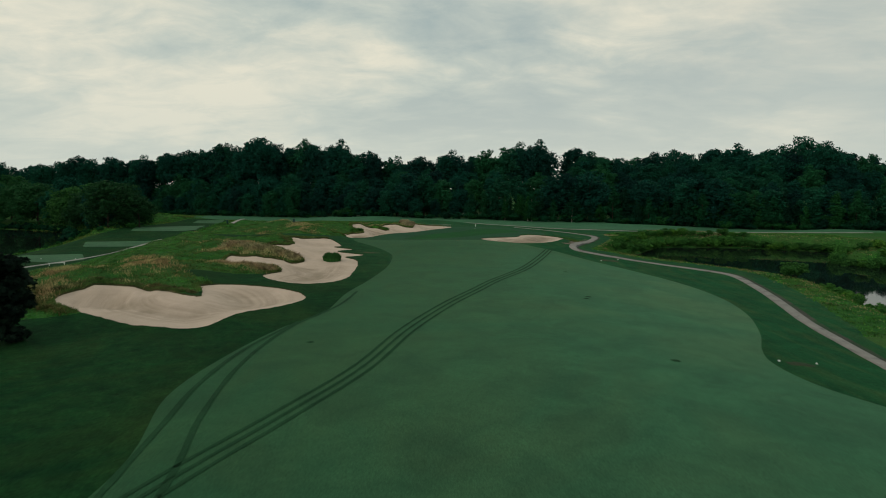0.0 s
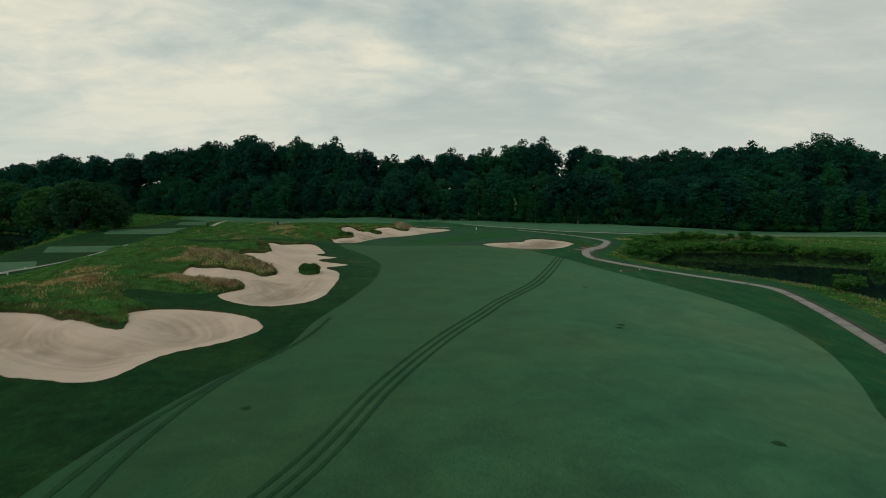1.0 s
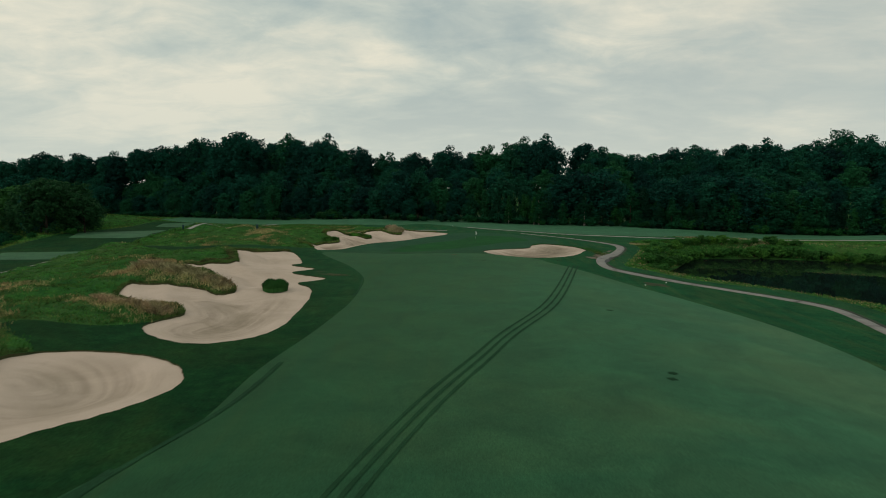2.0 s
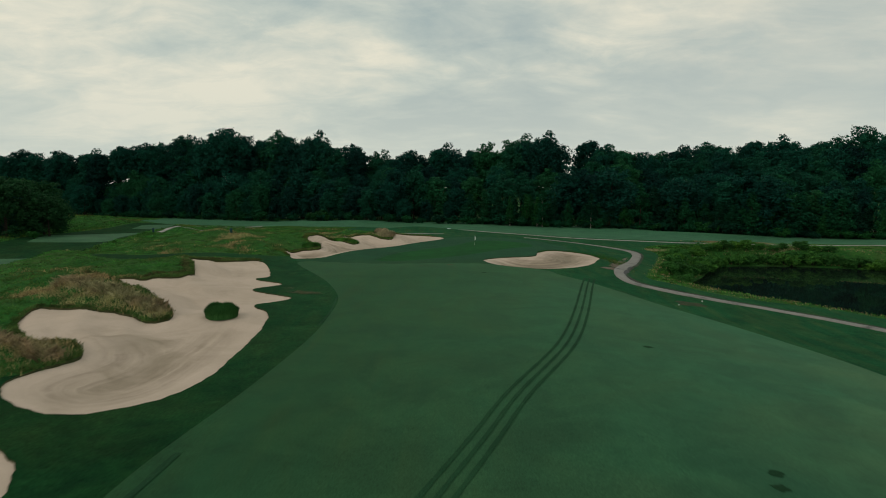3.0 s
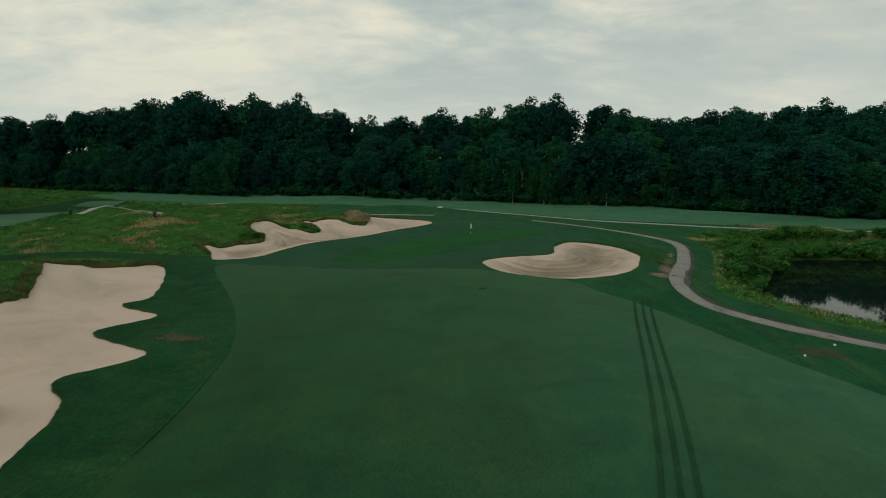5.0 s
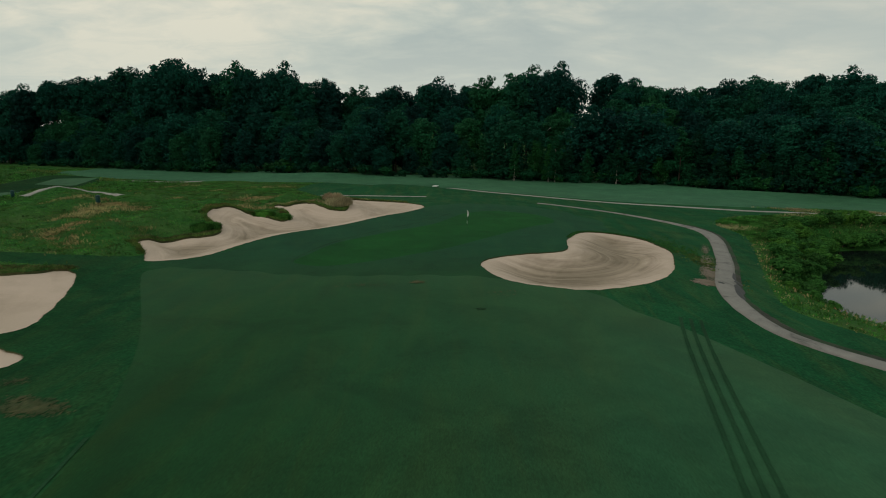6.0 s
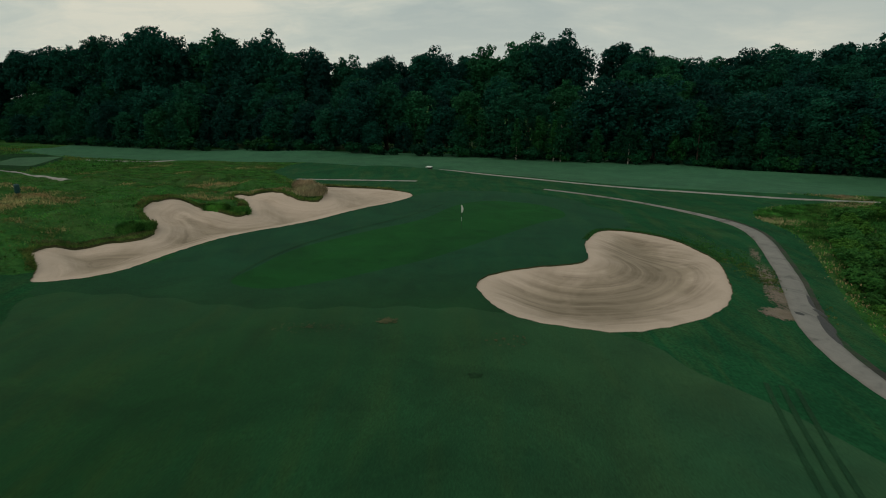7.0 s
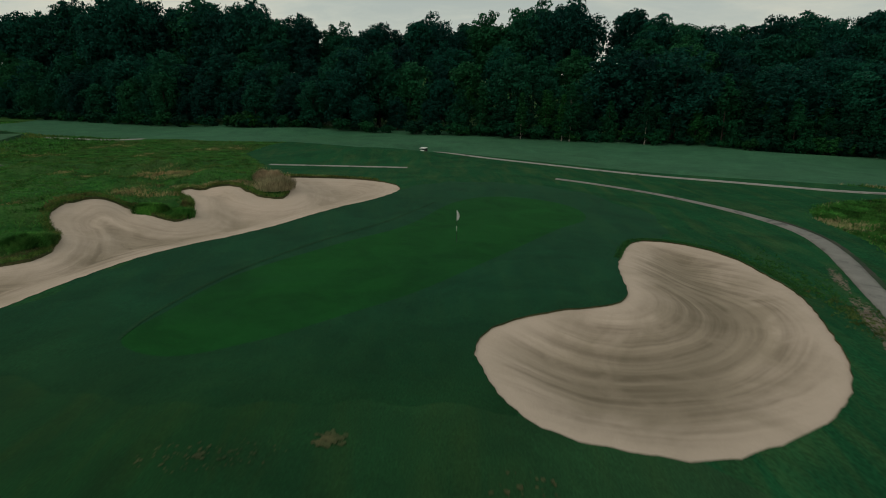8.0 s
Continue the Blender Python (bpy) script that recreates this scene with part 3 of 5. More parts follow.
def build_ground():
    count = len(REGIONS) - 1
    fields = np.array([r[1] for r in REGIONS[:-1]] + [lip(PX, PY)]).T
    nx, ny = len(XS), len(YS)
    label = np.full(len(PX), count)
    for k in range(count - 1, -1, -1):
        label[fields[:, k] < 0] = k
    ids = np.arange(nx * ny).reshape(ny, nx)
    a, b, c, d = ids[:-1, :-1].ravel(), ids[:-1, 1:].ravel(), ids[1:, 1:].ravel(), ids[1:, :-1].ravel()
    quads = np.stack([a, b, c, d], 1)
    same = (label[quads] == label[quads[:, :1]]).all(1)
    tables = [{} for _ in REGIONS]
    verts, faces, lips, rims = ([[] for _ in REGIONS] for _ in range(4))

    def height(k, z, f):
        name, _, mat, drop = REGIONS[k]
        if mat is SAND:
            depth = max(-f[k], 0.0)
            s = min(depth / 5.0, 1.0)
            return z - f[-1] - 0.08 - drop * s * s * (3 - 2 * s)
        return z

    def add(k, p):
        key = (round(p[0], 4), round(p[1], 4))
        got = tables[k].get(key)
        if got is None:
            got = tables[k][key] = len(verts[k])
            verts[k].append((p[0], p[1], height(k, p[2], p[3])))
            rims[k].append(max(-p[3][k], 0.0) if k < count else 0.0)
        return got

    def clean(face):
        face = [v for i, v in enumerate(face) if v != face[i - 1]]
        return face if len(face) > 2 and len(set(face)) == len(face) else None

    def split(poly, k):
        """The parts of a small convex piece inside and outside region k, and the cut between them."""
        inside, outside, cut = [], [], []
        for i, p in enumerate(poly):
            q = poly[(i + 1) % len(poly)]
            fp, fq = p[3][k], q[3][k]
            (inside if fp < 0 else outside).append(p)
            if (fp < 0) != (fq < 0):
                s = fp / (fp - fq)
                m = (p[0] + s * (q[0] - p[0]), p[1] + s * (q[1] - p[1]), p[2] + s * (q[2] - p[2]), p[3] + s * (q[3] - p[3]))
                m[3][k] = 0.0
                inside.append(m), outside.append(m), cut.append(m)
        return inside, outside, cut

    for i in np.nonzero(same)[0]:
        k = label[quads[i, 0]]
        faces[k].append([add(k, (PX[v], PY[v], PZ[v], fields[v])) for v in quads[i]])
    for i in np.nonzero(~same)[0]:
        q = quads[i]
        for tri in ((q[0], q[1], q[2]), (q[0], q[2], q[3])):
            rest = [(PX[v], PY[v], PZ[v], fields[v].copy()) for v in tri]
            for k in range(count):
                signs = [p[3][k] < 0 for p in rest]
                if not any(signs):
                    continue
                part_in, rest, cut = split(rest, k) if not all(signs) else (rest, [], [])
                if len(part_in) > 2:
                    face = clean([add(k, p) for p in part_in])
                    if face:
                        faces[k].append(face)
                if REGIONS[k][2] is SAND and len(cut) == 2:
                    lips[k].append(cut)
                if len(rest) < 3:
                    break
            if len(rest) > 2:
                face = clean([add(count, p) for p in rest])
                if face:
                    faces[count].append(face)
    made = {}
    for k, (key, _, mat, _) in enumerate(REGIONS):
        made[key] = mesh_object(key, verts[k], faces[k], mat)
        if mat is SAND:
            rim = made[key].data.attributes.new("rim", "FLOAT", "POINT")
            rim.data.foreach_set("value", rims[k])
            swing = made[key].data.attributes.new("swing", "FLOAT", "POINT")
            pivot = {"sand_bunker_d": (15.5, 134.0), "sand_bunker_a": (-22.5, 57.5)}.get(key)
            swing.data.foreach_set("value", [math.hypot(p[0] - pivot[0], p[1] - pivot[1]) for p in verts[k]] if pivot else rims[k])
            combed = made[key].data.attributes.new("combed", "FLOAT", "POINT")
            combed.data.foreach_set("value", [{"sand_bunker_d": 1.0, "sand_bunker_c": 0.4 + 0.7 * float(1 - smooth(140, 152, p[1])), "sand_bunker_a": 0.5}.get(key, 0.12 + 0.6 * float(1 - smooth(74, 88, p[1]))) for p in verts[k]])
        if lips[k]:
            lv, lf = [], []
            for p, q in lips[k]:
                n = len(lv)
                lv += [(p[0], p[1], p[2] + 0.015), (q[0], q[1], q[2] + 0.015), (q[0], q[1], q[2] - q[3][-1] - 0.16), (p[0], p[1], p[2] - p[3][-1] - 0.16)]
                lf.append((n, n + 1, n + 2, n + 3))
            mesh_object("turf_lip", lv, lf, SOIL, made[key], "cut turf edge above the sand")
    return made


GROUND = build_ground()
for key, name, label, category in (
        ("sand_bunker_a", "sand_bunker", "wide kidney-shaped bunker of pale raked sand below a fescue bank", "bunker"),
        ("sand_bunker_b", "sand_bunker", "large many-fingered bunker of pale sand round a grass clump", "bunker"),
        ("sand_bunker_c", "sand_bunker", "long scalloped greenside bunker of pale sand under tufted noses", "bunker"),
        ("sand_bunker_d", "sand_bunker", "bean-shaped greenside bunker of pale sand raked in curves", "bunker")):
    GROUND[key].name = name
    tagged(GROUND[key], label, category, "bunkers of the hole")
for key, name, label, category in (
        ("putting_green", "putting_green", "smooth bright green putting surface", "green"), ("fairway", "fairway", "closely mown dewy grey-green fairway", "fairway"),
        ("fringe", "fringe", "short blue-green turf around the putting surface", "turf"), ("far_fairway", "fairway_far", "pale dewy fairway before the woods", "fairway"),
        ("mown_tees", "mown_tees", "mown green turf around the tees", "turf"), ("mown_rough", "mown_rough", "dark green mown rough with worn patches", "turf"), ("ground", "ground", "rough grassland with green and straw-coloured patches", "ground")):
    GROUND[key].name = name
    tagged(GROUND[key], label, category, "", "structure")
for i in range(len(TEES)):
    GROUND["tee_%d" % i].name = "tee_ground"
    tagged(GROUND["tee_%d" % i], "flat pale green mown teeing ground", "tee", "teeing grounds", "structure")


def water_sheet(name, line, level, out, label):
    """A level sheet of water that ends inside its banks."""
    d = np.gradient(np.vstack([line[-1], line, line[0]]), axis=0)[1:-1]
    d /= np.linalg.norm(d, axis=1)[:, None]
    area = np.sum(line[:, 0] * np.roll(line[:, 1], -1) - np.roll(line[:, 0], -1) * line[:, 1])
    side = np.stack([d[:, 1], -d[:, 0]], 1) * (1 if area > 0 else -1)
    bm = bmesh.new()
    bm.faces.new([bm.verts.new((p[0], p[1], level)) for p in line + out * side])
    bmesh.ops.triangulate(bm, faces=bm.faces[:])
    tagged(part(name, bm, WATER), label, "pond", "", "structure")


water_sheet("water_pond", POND_LINE, WATER_Z, 0.8, "dark still pond mirroring the woods")
water_sheet("water_pond_far", LEFT_POND_LINE, LEFT_WATER_Z, 3.0, "dark water beyond the tees")


# ---- marks pressed into the turf ----
def ribbon(name, line, wide, lift, mat, label, category, group=""):
    """A strip laid over the land along a line."""
    rows, f = [], []
    pts = np.array(line)
    d = np.gradient(pts, axis=0)
    d /= np.linalg.norm(d, axis=1)[:, None]
    side = np.stack([-d[:, 1], d[:, 0]], 1)
    rng = random.Random(len(pts))
    for p, s in zip(pts, side):
        w = wide * rng.uniform(0.85, 1.15) / 2
        for q in (p - s * w, p, p + s * w):
            rows.append((q[0], q[1], land_at(*q) + lift))
    for i in range(len(pts) - 1):
        for k in (0, 1):
            f.append((3 * i + k, 3 * i + k + 1, 3 * i + k + 4, 3 * i + k + 3))
    return tagged(mesh_object(name, rows, f, mat), label, category, group, "structure")


def dense(points, step=0.8):
    line = spline(points, False, 12)
    gone = np.concatenate([[0], np.cumsum(np.linalg.norm(np.diff(line, axis=0), axis=1))])
    at = np.arange(0, gone[-1], step)
    return np.stack([np.interp(at, gone, line[:, 0]), np.interp(at, gone, line[:, 1])], 1)


def beside(line, off):
    d = np.gradient(line, axis=0)
    d /= np.linalg.norm(d, axis=1)[:, None]
    return line + off * np.stack([-d[:, 1], d[:, 0]], 1)


def cart_path(name, line, half, label, far_half=None, lean=0.0, mat=ASPHALT):
    """A slightly crowned strip of asphalt with ragged edges and thickness, lying in the turf."""
    pts = dense([tuple(p) for p in line[::3]] + [tuple(line[-1])], 0.5)
    d = np.gradient(pts, axis=0)
    d /= np.linalg.norm(d, axis=1)[:, None]
    side = np.stack([-d[:, 1], d[:, 0]], 1)
    v, f = [], []
    for i, (p, q) in enumerate(zip(pts, side)):
        w = half if far_half is None else (half + (far_half - half) * float(smooth(146, 168, p[1]))) * (0.74 + 0.26 * float(smooth(113, 121, p[1])))
        left, right = (w * (1 + 0.10 * noise.noise(Vector((i * 0.12, k, 0.5))) + 0.05 * noise.noise(Vector((i * 0.7, k, 4.5)))) for k in (3.1, 9.7))
        right *= 1 - lean
        left *= 1 + 0.5 * lean
        for s, lift in ((-right, -0.1), (-right, 0.07), (-0.4 * w, 0.09), (0, 0.1), (0.5 * w, 0.09), (left, 0.07), (left, -0.1)):
            x, y = p + q * s
            v.append((x, y, land_at(x, y) + lift))
    for i in range(len(pts) - 1):
        for k in range(6):
            f.append((7 * i + k, 7 * i + k + 1, 7 * i + k + 8, 7 * i + k + 7))
    return tagged(mesh_object(name, v, f, mat), label, "path", "", "structure")


cart_path("path_main", MAIN_PATH, 0.85, "pale worn asphalt cart path along the pond", 0.5, 0.25)
cart_path("path_knoll", KNOLL_PATH, 0.42, "narrow pale cart path below a grassy knoll", mat=CONCRETE)
cart_path("path_far", FAR_PATH, 0.62, "narrow pale cart path across the far turf", mat=CONCRETE)
cart_path("path_tees", TEE_PATH, 0.55, "pale cart path beside the tees", mat=CONCRETE)
cart_path("path_rise", RISE_PATH, 0.5, "pale cart path curving over the rise between two bins", mat=CONCRETE)
cart_path("path_back", BACK_PATH, 0.8, "pale cart path before the woods", mat=CONCRETE)
SHOULDER = dense([tuple(p) for p in MAIN_PATH[::3]], 0.5)
SHOULDER = SHOULDER[(SHOULDER[:, 1] > 40) & (SHOULDER[:, 1] < 158)]
ribbon("path_shoulder", beside(SHOULDER, -0.72), 0.7, 0.05, DAMP, "damp grey-brown strip of worn ground beside the path", "ground")
MOWER = dense([(21, 114), (19.3, 108.5), (14.2, 90.6), (10.7, 80.2), (6.2, 70.6), (3.8, 64.6), (0.3, 55.9), (-2.9, 45.8), (-5.1, 36.2), (-8, 28.3), (-10.6, 21.8), (-14, 12)])
for off in (-0.62, 0.0, 0.62):
    ribbon("mower_track", beside(MOWER, off), 0.22, 0.025, DEW, "dark mower wheel track in the dew", "track", "triple mower track")
for pts in ([(-9.3, 63.0), (-10.0, 55.5), (-12.4, 46.4), (-13, 37.4), (-12.1, 28.7), (-10.8, 22.7), (-9.5, 15)], [(-12.2, 48.6), (-13.9, 40.1), (-14.1, 33), (-13.4, 27), (-12.6, 20)]):
    ribbon("wheel_track", dense(pts), 0.3, 0.025, DEW, "faint single wheel track in the dew", "track", "single wheel tracks")

ribbon("wheel_track", dense([(-8.15, 86), (-8.1, 90), (-8.35, 94), (-8.8, 98.4)]), 0.16, 0.025, DEW, "thin dark wheel track along the fairway's edge", "track")


ribbon("green_collar", dense([(-8.2, 127.6), (-8.0, 131), (-6.2, 137.4), (-2.6, 144), (2.4, 151), (6.4, 158.6)]), 0.22, 0.02, DEW, "thin dark line where the putting surface meets its collar", "track")


def patch(name, x, y, rx, ry, mat, label, seed, lift=0.03, twist=0.0):
    """A ragged patch laid over the land."""
    rng = random.Random(seed)
    v, f = [(x, y, land_at(x, y) + lift)], []
    n = 28
    for ring in (0.5, 1.0):
        for k in range(n):
            a = 2 * math.pi * k / n
            r = ring * (1 + (0.55 * noise.noise(Vector((1.6 * math.cos(a), 1.6 * math.sin(a), seed * 3.7))) + rng.uniform(-0.06, 0.06) if ring == 1 else 0))
            dx, dy = rx * r * math.cos(a), ry * r * math.sin(a)
            px, py = x + dx * math.cos(twist) - dy * math.sin(twist), y + dx * math.sin(twist) + dy * math.cos(twist)
            v.append((px, py, land_at(px, py) + lift * (1 if ring < 1 else 0.4)))
    for k in range(n):
        j = (k + 1) % n
        f += [(0, 1 + k, 1 + j), (1 + k, 1 + n + k, 1 + n + j, 1 + j)]
    return tagged(mesh_object(name, v, f, mat), label, "patch", "", "structure")


patch("dirt_patch", 25.6, 41.3, 1.1, 0.6, EARTH, "brown worn patch of bare earth in mown rough", 1)
patch("dirt_patch", 29.3, 102.7, 1.5, 1.1, EARTH, "brown worn patch of bare earth in mown rough", 2)
for i, (x, y) in enumerate([(15.0, 60.7), (15.5, 61.9), (-9.7, 42.2), (15.7, 38.7), (17.1, 81.4), (7.3, 113.3)]):
    patch("turf_scar", x, y, 0.34, 0.3, DARK_TURF, "small dark scar in fairway turf", 10 + i)


def gravel_spill(x, y, rx, ry, twist, count, seed, name="gravel_spill", mat=None, size=0.16, label="pale gravel spilled from the path into grass"):
    """Flat crusts and stones strewn ever thinner from a middle."""
    rng = random.Random(seed)
    v, f = [], []
    for _ in range(count):
        a, r = rng.uniform(0, 6.28), rng.random() ** 0.7 * rng.uniform(0.75, 1.05)
        dx, dy = rx * r * math.cos(a), ry * r * math.sin(a)
        px, py = x + dx * math.cos(twist) - dy * math.sin(twist), y + dx * math.sin(twist) + dy * math.cos(twist)
        w = size * rng.uniform(0.3, 1.5) * (1.15 - 0.6 * r)
        i, n, z = len(v), 6, land_at(px, py) + rng.uniform(0.012, 0.04)
        t0 = rng.uniform(0, 6.28)
        for k in range(n):
            q = w * rng.uniform(0.6, 1.3)
            v.append((px + q * math.cos(t0 + k * 1.047), py + q * 1.2 * math.sin(t0 + k * 1.047), z))
        f.append(tuple(range(i, i + n)))
    return tagged(mesh_object(name, v, f, mat or GRAVEL, smooth_it=False), label, "gravel", "", "stuff")


gravel_spill(26.3, 123.1, 1.6, 1.0, 0.25, 1100, 31, size=0.085)
gravel_spill(27.9, 126.2, 0.95, 3.6, -0.36, 1300, 32, size=0.08)
gravel_spill(30.2, 132.0, 0.8, 5.0, -0.43, 800, 33, size=0.07)
gravel_spill(33.7, 140.2, 0.5, 3.6, -0.4, 320, 34, size=0.065)
gravel_spill(-12.6, 100.4, 2.2, 1.0, -0.2, 700, 43, "worn_turf", SCAR, 0.085, "brown thin turf worn beside the bunker")
gravel_spill(-14.8, 102.8, 0.9, 0.6, 0.3, 110, 44, "worn_turf", SCAR, 0.05, "brown thin turf worn beside the bunker")
gravel_spill(-0.8, 118.6, 2.6, 0.9, 0.1, 120, 45, "worn_turf", SCAR, 0.055, "brown thin turf worn before the green")
gravel_spill(3.0, 119.4, 0.6, 0.5, 0.2, 60, 41, "dirt_patch", SCAR, 0.12, "brown scar in the turf before the green")
gravel_spill(9.0, 117.0, 1.6, 1.1, 0.4, 34, 42, "dirt_patch", SCAR, 0.07, "brown scar in the turf before the green")
patch("asphalt_patch", 28.0, 121.6, 0.4, 2.6, TAR, "dark repaired strip in the worn path", 34, 0.11, -0.36)
patch("asphalt_patch", 30.0, 126.4, 0.2, 2.4, TAR, "dark repaired strip in the worn path", 35, 0.11, -0.44)
patch("asphalt_patch", 27.5, 123.4, 0.4, 0.42, TAR, "dark pothole patch in the worn path", 36, 0.11)
patch("asphalt_patch", 29.3, 124.4, 0.24, 0.6, TAR, "dark pothole patch in the worn path", 37, 0.12)


# ---- trees ----
def leaf_cloud(rng, lobes, count, size):
    """Leaves laid like scales over small billows that cover the lobes of a crown, with loose sprigs outside and darker growth inside."""
    rs = np.random.RandomState(rng.randrange(1 << 30))
    lobes = np.array(lobes)

    def ways(n, lift):
        d = rs.normal(size=(n, 3)) + lift
        return d / np.linalg.norm(d, axis=1)[:, None]

    owner = np.repeat(np.arange(len(lobes)), 12)
    out = ways(len(owner), (0, 0, 0.55))
    own = lobes[owner]
    tall = np.stack([own[:, 3], own[:, 3], own[:, 3] * own[:, 4]], 1)
    middle = own[:, :3] + out * tall * rs.uniform(0.55, 0.95, (len(owner), 1))
    reach = own[:, 3] * rs.uniform(0.26, 0.46, len(owner))
    pick = rs.choice(len(owner), count, p=reach ** 2 / np.sum(reach ** 2))
    d = ways(count, 0.6 * out[pick] + np.array((0, 0, 0.55)))
    sprig = rs.uniform(size=count) < 0.16
    deep = rs.uniform(size=count) < 0.14
    far = np.where(sprig, rs.uniform(1.0, 1.4, count), rs.uniform(0.8, 1.06, count))
    c = middle[pick] + d * (reach[pick] * far)[:, None] * np.array((1, 1, 0.85))
    host = own[pick]
    c[deep] = host[deep, :3] + ways(deep.sum(), 0) * (host[deep, 3] * rs.uniform(0.15, 0.7, deep.sum()))[:, None]
    n = d + rs.normal(size=(count, 3)) * np.where(sprig, 0.6, 0.3)[:, None]
    n /= np.linalg.norm(n, axis=1)[:, None]
    u = np.cross(n, rs.normal(size=(count, 3)))
    u /= np.linalg.norm(u, axis=1)[:, None]
    w = np.cross(n, u)
    q = (size * rs.uniform(0.65, 1.3, count) * np.where(sprig, 0.7, 1.0) * np.where(deep, 1.9, 1.0))[:, None]
    fat, skew = rs.uniform(0.55, 0.9, (count, 1)), rs.uniform(0.3, 0.9, (count, 1))
    v = np.stack([c - u * q, c - w * q * fat + u * q * 0.5, c + w * q * fat + u * q * skew], 1).reshape(-1, 3)
    return v.tolist(), np.arange(3 * count).reshape(-1, 3).tolist()


def make_tree(kind, seed, leaf, bark, label, category, high, wide, clear, lobes, count, size, trunk_r, flat=0.85, top_narrow=0.5, group=""):
    """A tapered trunk with limbs that end in the lobes of an uneven crown."""
    rng = random.Random(seed)
    base = new(kind)
    tagged(base, label, category, group)
    made = []
    if top_narrow == 0:
        mid, tall = high * (clear + 1) / 2, high * (1 - clear) / 2
        for i in range(lobes):
            up = 1 - 1.75 * (i + 0.5) / lobes
            ring, a, r = math.sqrt(1 - up * up), i * 2.4 + rng.uniform(-0.4, 0.4), wide * rng.uniform(0.24, 0.40)
            k = rng.uniform(0.74, 1.16)
            made.append(((wide * k - r) * ring * math.cos(a), (wide * k - r) * ring * math.sin(a), mid + (tall * min(k, 1.06) - r * flat) * up, r, flat * rng.uniform(0.85, 1.15)))
    for i in range(lobes if top_narrow else 0):
        s = (i + 0.5) / lobes
        z = high * (clear + (0.93 - clear) * s)
        profile = math.sin(math.pi * min(1.0, 0.22 + 0.86 * s)) ** top_narrow
        r = wide * rng.uniform(0.30, 0.46) * (0.7 + 0.5 * profile)
        a, out = rng.uniform(0, 6.28) + i * 2.4, max(0.0, wide * profile * rng.uniform(0.6, 1.05) - r * 0.6)
        made.append((out * math.cos(a), out * math.sin(a), min(z, high - r * flat), r, flat * rng.uniform(0.8, 1.1)))
    bm = bmesh.new()
    lean = (rng.uniform(-0.03, 0.03) * high, rng.uniform(-0.03, 0.03) * high)
    spine = [(lean[0] * s * s, lean[1] * s * s, high * 0.86 * s - 0.4 * (s == 0)) for s in (0, 0.08, 0.3, 0.55, 0.8, 1)]
    tube(bm, spine, [trunk_r * k for k in (1.35, 1.0, 0.82, 0.6, 0.35, 0.1)], 8)
    part("trunk", bm, bark, base, "", True)
    for cx, cy, cz, r, _ in made[1::max(1, len(made) // 4)][:4]:
        bm = bmesh.new()
        z0 = max(high * clear * 0.7, cz - 0.5 * wide)
        s = z0 / (high * 0.86)
        tube(bm, [(lean[0] * s * s, lean[1] * s * s, z0), (cx * 0.5, cy * 0.5, (z0 + cz) / 2), (cx * 0.9, cy * 0.9, cz)], [trunk_r * 0.38, trunk_r * 0.22, trunk_r * 0.08], 5)
        part("limb", bm, bark, base, "", True)
    v, f = leaf_cloud(rng, made, count, size)
    mesh_object("crown", v, f, leaf, base, smooth_it=False)
    return base


def make_shrub(kind, seed, leaf, label, high, wide, count, size, category="shrub", group=""):
    rng = random.Random(seed)
    base = new(kind)
    tagged(base, label, category, group)
    made = []
    for i in range(7):
        a, r = i * 2.4 + rng.random(), wide * rng.uniform(0.32, 0.5)
        out = wide * rng.uniform(0.2, 0.62)
        made.append((out * math.cos(a), out * math.sin(a), high * rng.uniform(0.3, 0.62), r, 0.9 * high / (2 * r) * 0.8))
    for cx, cy, cz, r, _ in made[:4]:
        bm = bmesh.new()
        tube(bm, [(0.1 * cx, 0.1 * cy, -0.15), (0.5 * cx, 0.5 * cy, cz * 0.6), (cx, cy, cz)], [0.05, 0.035, 0.012], 5)
        part("stem", bm, BARK, base, "", True)
    v, f = leaf_cloud(rng, made, count, size)
    mesh_object("foliage", [p if p[2] > -0.05 else (p[0], p[1], 0.0) for p in v], f, leaf, base, smooth_it=False)
    return base


WOOD_LABEL = "tall dark broadleaf tree at the wood's edge"
TALL = [make_tree("tree", 100 + i, LEAF_WOOD, BARK, WOOD_LABEL, "tree", 26, (7.0, 8.0, 6.2, 7.5, 8.6)[i], (0.34, 0.28, 0.4, 0.3, 0.24)[i], 40 + 2 * i, 11000, 0.32, 0.42, 0.85, 0, "woods round the course") for i in range(5)]
FULL = [make_tree("tree", 200 + i, LEAF_WOOD, BARK, "dense dark broadleaf tree leafed to the ground", "tree", 17, 5.2 + 0.5 * i, -0.1, 42 + i, 9000, 0.29, 0.3, 0.85, 0, "woods round the course") for i in range(4)]
WILLOW = [make_tree("bank_tree", 250 + i, LEAF_WILLOW, BARK, "spreading light green tree on the bank of dark water", "tree", 14, 6.4 + i, -0.1, 34, 9000, 0.27, 0.3, 0.8, 0, "trees beyond the tees") for i in range(2)]
YOUNG = [make_tree("young_tree", 300 + i, LEAF_YOUNG, BARK, "slender young green tree on the fairway's edge", "tree", 12, 2.7 + 0.3 * i, 0.0, 22, 4600, 0.21, 0.14, 1.0, 0.7, "young trees before the woods") for i in range(4)]
